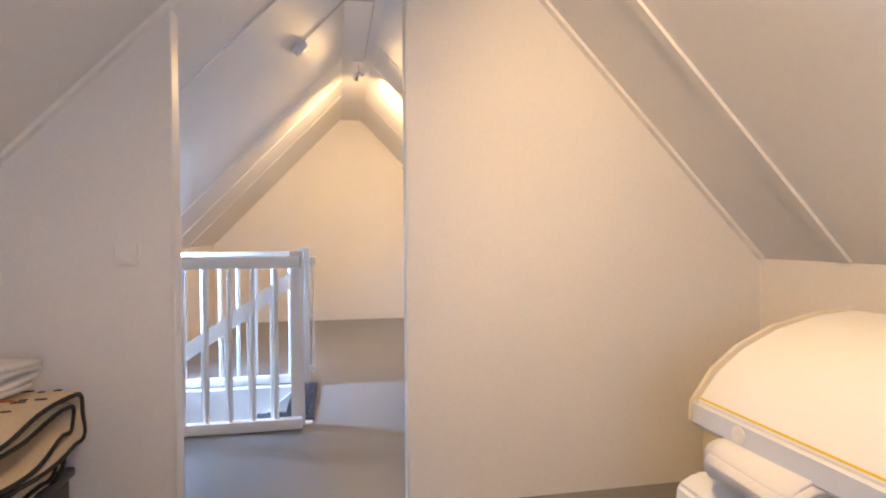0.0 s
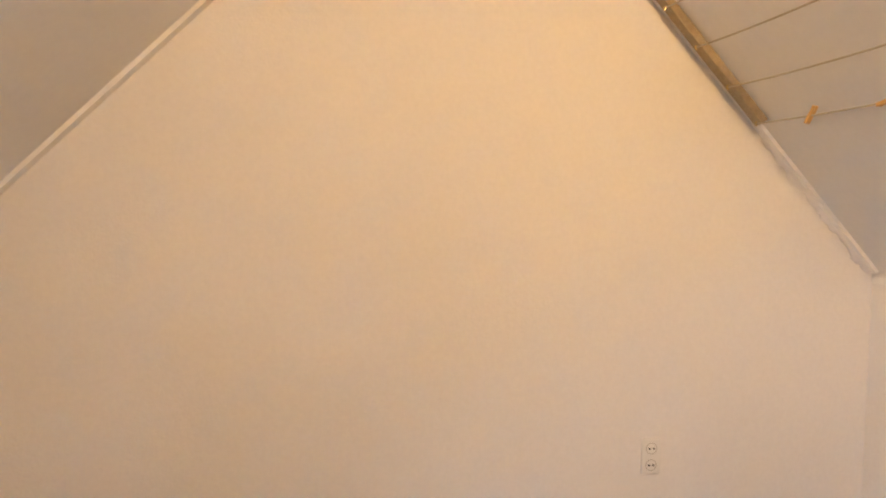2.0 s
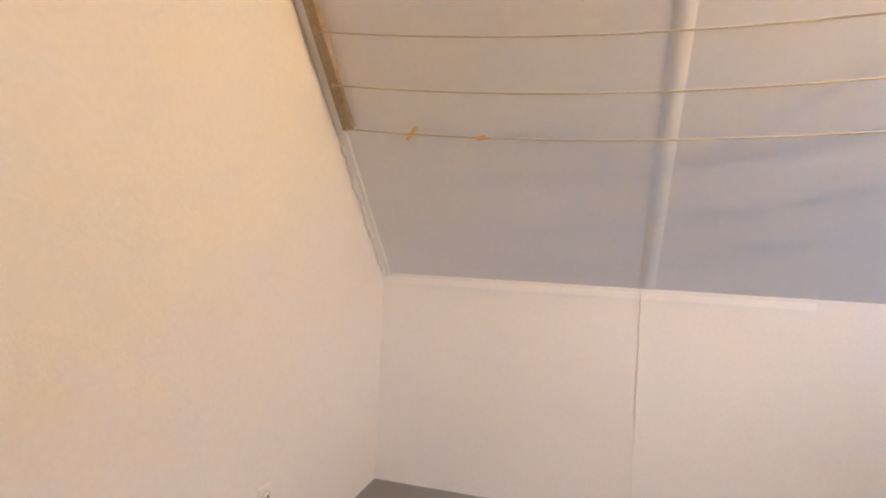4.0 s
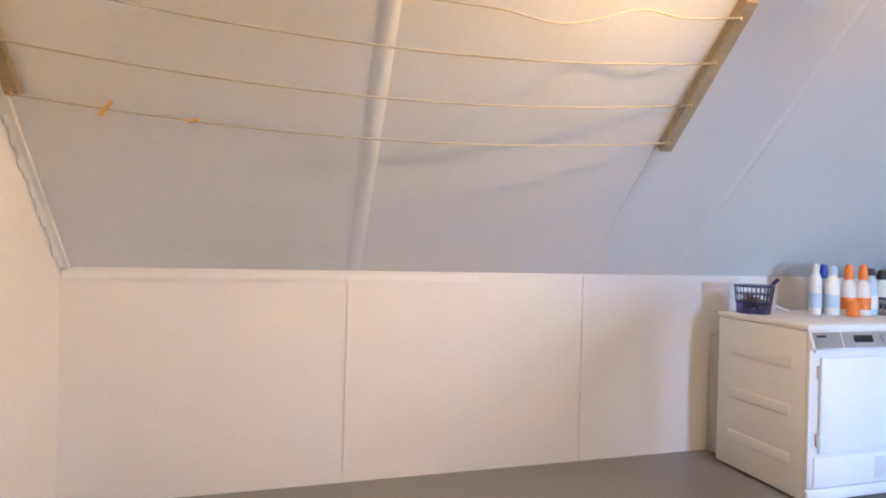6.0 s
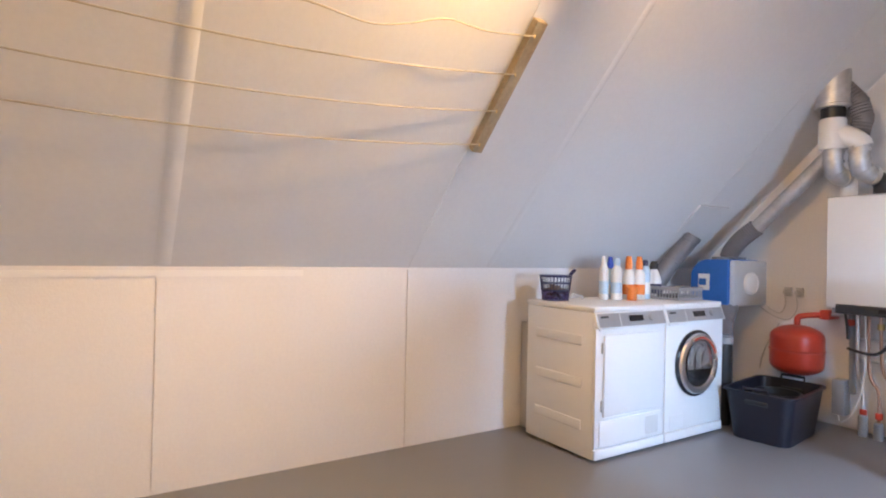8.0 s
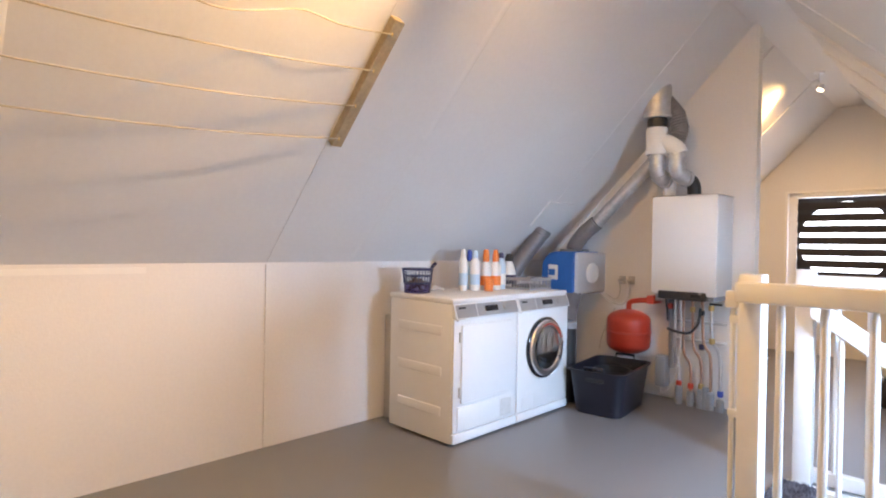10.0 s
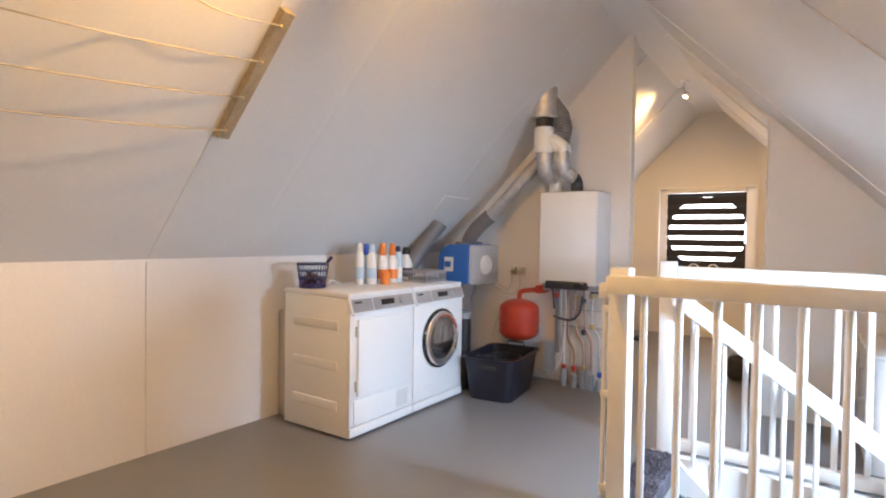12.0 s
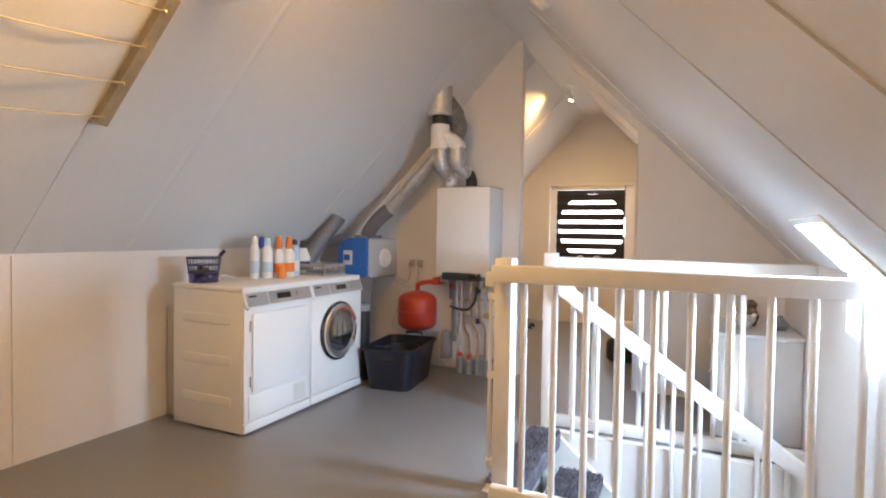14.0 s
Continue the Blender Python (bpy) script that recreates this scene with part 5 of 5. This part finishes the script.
# folded bedding pile
def folded(name, label, x0, x1, y0, y1, z0, layers, thick, mat, edge=None, sag=0.0):
    """A cloth folded to and fro along y; its side edges lie at x0 and x1."""
    ob = thing(name, ((x0 + x1) / 2, (y0 + y1) / 2, z0), label, "bedding")
    pts = []
    for k in range(layers):
        z = z0 + thick * (k + 0.5)
        ends = (y1 - 0.03, y0 + 0.03) if k % 2 == 0 else (y0 + 0.03, y1 - 0.03)
        for i in range(13):
            u = i / 12
            y = ends[0] + (ends[1] - ends[0]) * u
            pts.append(Vector((0, y, z + 0.009 * math.sin(9 * y + 2.1 * k) * min(1, 4 * u * (1 - u) + 0.3))))
        if k < layers - 1:
            s = -1 if k % 2 == 0 else 1
            for i in range(1, 7):
                an = math.pi * i / 7
                pts.append(Vector((0, ends[1] + s * thick * 0.75 * math.sin(an), z + thick * (1 - math.cos(an)) / 2)))

    def at(p, x):
        lean = 0.02 * math.sin(6 * p.y + 20 * p.z)
        droop = sag * max(0.0, (x - x1 + 0.12) / 0.12) ** 2
        return Vector((x + lean * (x - x0) / (x1 - x0), p.y, p.z + 0.006 * math.sin(11 * x + 5 * p.y) - droop))
    xs = [x0 + (x1 - x0) * j / 10 for j in range(11)]
    bm = bmesh.new()
    grid = [[bm.verts.new(at(p, x)) for x in xs] for p in pts]
    for p, q in zip(grid, grid[1:]):
        for i in range(10):
            bm.faces.new((p[i], p[i + 1], q[i + 1], q[i]))
    cloth = part("cloth", bm, mat, ob, angle=80)
    so = cloth.modifiers.new("thickness", "SOLIDIFY")
    so.thickness, so.offset = thick * 0.6, 0
    if edge:
        bm = bmesh.new()
        tube(bm, [at(p, x1 + 0.004) for p in pts], thick * 0.3, 8)
        part("edge_binding", bm, edge, ob, "black edge binding", 60)
    return ob


pile_box = thing("storage_box", (-1.45, -0.45, 0), "dark low box under the folded bedding", "box")
part("body", boxes((-1.79, -1.18, -0.90, -0.12, 0.002, 0.27), bevel=0.015), BLACK, pile_box)
part("lid", boxes((-1.795, -1.165, -0.91, -0.11, 0.271, 0.305), bevel=0.01), BLACK, pile_box)
def nested_fold(name, label, x0, x1, y0, y1, z0, radii, mat, edge):
    """Cloth folded over itself: sheets doubled round the far end, one inside the other, edges bound."""
    ob = thing(name, ((x0 + x1) / 2, (y0 + y1) / 2, z0), label, "bedding")
    big = radii[0]
    for k, r in enumerate(radii):
        cy, cz = y1 - big - 0.012 * k, z0 + big + 0.014 - 0.010 * k
        near = y0 + 0.02 + 0.05 * k
        pts = [Vector((0, near + (cy - near) * i / 12, cz - r + 0.010 * math.sin(2.4 * i / 12 * math.pi + k))) for i in range(12)]
        pts += [Vector((0, cy + r * 0.95 * math.sin(math.pi * i / 12), cz - r * math.cos(math.pi * i / 12))) for i in range(13)]
        pts += [Vector((0, cy + (near - cy) * i / 12, cz + r + 0.009 * math.sin(2.1 * i / 12 * math.pi + 2 * k))) for i in range(1, 13)]

        def at(p, x):
            return Vector((x + 0.016 * math.sin(7 * p.y + 22 * p.z + k) * (x - x0) / (x1 - x0), p.y, p.z + 0.007 * math.sin(10 * x + 6 * p.y + k) - 0.022 * ((x - x0) / (x1 - x0)) ** 6))
        xs = [x0 + (x1 - 0.012 * k - x0) * j / 10 for j in range(11)]
        bm = bmesh.new()
        grid = [[bm.verts.new(at(p, x)) for x in xs] for p in pts]
        for p, q in zip(grid, grid[1:]):
            for i in range(10):
                bm.faces.new((p[i], p[i + 1], q[i + 1], q[i]))
        cloth = part("fold", bm, mat, ob, angle=80)
        so = cloth.modifiers.new("thickness", "SOLIDIFY")
        so.thickness, so.offset = 0.014, 0
        bm = bmesh.new()
        tube(bm, [at(p, xs[-1] + 0.003) for p in pts], 0.0080, 8)
        part("edge_binding", bm, edge, ob, "black edge binding", 60)
    return ob


nested_fold("blanket", "beige patterned blanket with black edges, folded in a pile", -1.78, -1.12, -0.90, -0.125, 0.440, (0.082, 0.046), BLANKET, PIPING)
nested_fold("blanket", "beige patterned blanket with black edges, folded in a pile", -1.77, -1.17, -0.90, -0.22, 0.312, (0.064, 0.034), BLANKET, PIPING)
folded("sheets", "folded white sheets on the blanket", -1.76, -1.23, -0.80, -0.20, 0.640, 4, 0.028, LINEN)
rnd = random.Random(12)
for k in range(26):
    x, y = rnd.uniform(-1.34, -1.15), rnd.uniform(-0.62, -0.24)
    w, h = rnd.uniform(0.010, 0.030), rnd.uniform(0.003, 0.006)
    bm = bmesh.new()
    prism(bm, [(x - w, y - h), (x + w * 0.6, y - h * 0.4), (x + w, y + h), (x - w * 0.5, y + h)], lambda u, v, q: Vector((u, v, 0.628 + q)), 0.004)
    part("printed_mark", bm, PIPING if k else RED_CLOTH, bpy.data.objects["blanket"])
bm = bmesh.new()
prism(bm, [(-1.47, -0.76), (-1.40, -0.80), (-1.30, -0.70), (-1.42, -0.62)], lambda u, v, q: Vector((u, v, 0.626 + q)), 0.006)
part("printed_patch", bm, RED_CLOTH, bpy.data.objects["blanket"], "red printed patch")
bm = bmesh.new()
box(bm, -1.72, -1.36, -0.78, -0.42, 0.766, 0.815, 0.018, 3)
solo("folded_garment", bm, PIPING, "black folded garment on top of the sheets", "garment")

# floor clutter seen through the opening
bag = thing("bag", (-0.62, -1.0, 0), "black bag with a red band on the floor", "bag")
bm = bmesh.new()
box(bm, -0.78, -0.50, -1.12, -0.88, 0.003, 0.22, 0.05, 4)
part("body", bm, BLACK, bag)
part("band", boxes((-0.783, -0.497, -1.06, -0.94, 0.08, 0.12), bevel=0.004), RED_CLOTH, bag, "red band")
bm = bmesh.new()
box(bm, -0.80, -0.52, -1.14, -0.86, 0.222, 0.37, 0.06, 4)
solo("cushion", bm, LINEN, "white cushion lying on the bag", "cushion")
for y in (-2.32, -2.20):
    bm = bmesh.new()
    prism(bm, [(0.60 + 0.04 * math.cos(k * math.pi / 8), 0.11 * math.sin(k * math.pi / 8)) for k in range(16)], lambda u, v, w: Vector((u, y + v * 0.35, 0.002 + w + 0.3 * abs(v))), 0.03)
    solo("slipper", bm, BLACK, "dark slipper on the grey floor", "slipper", "slippers")
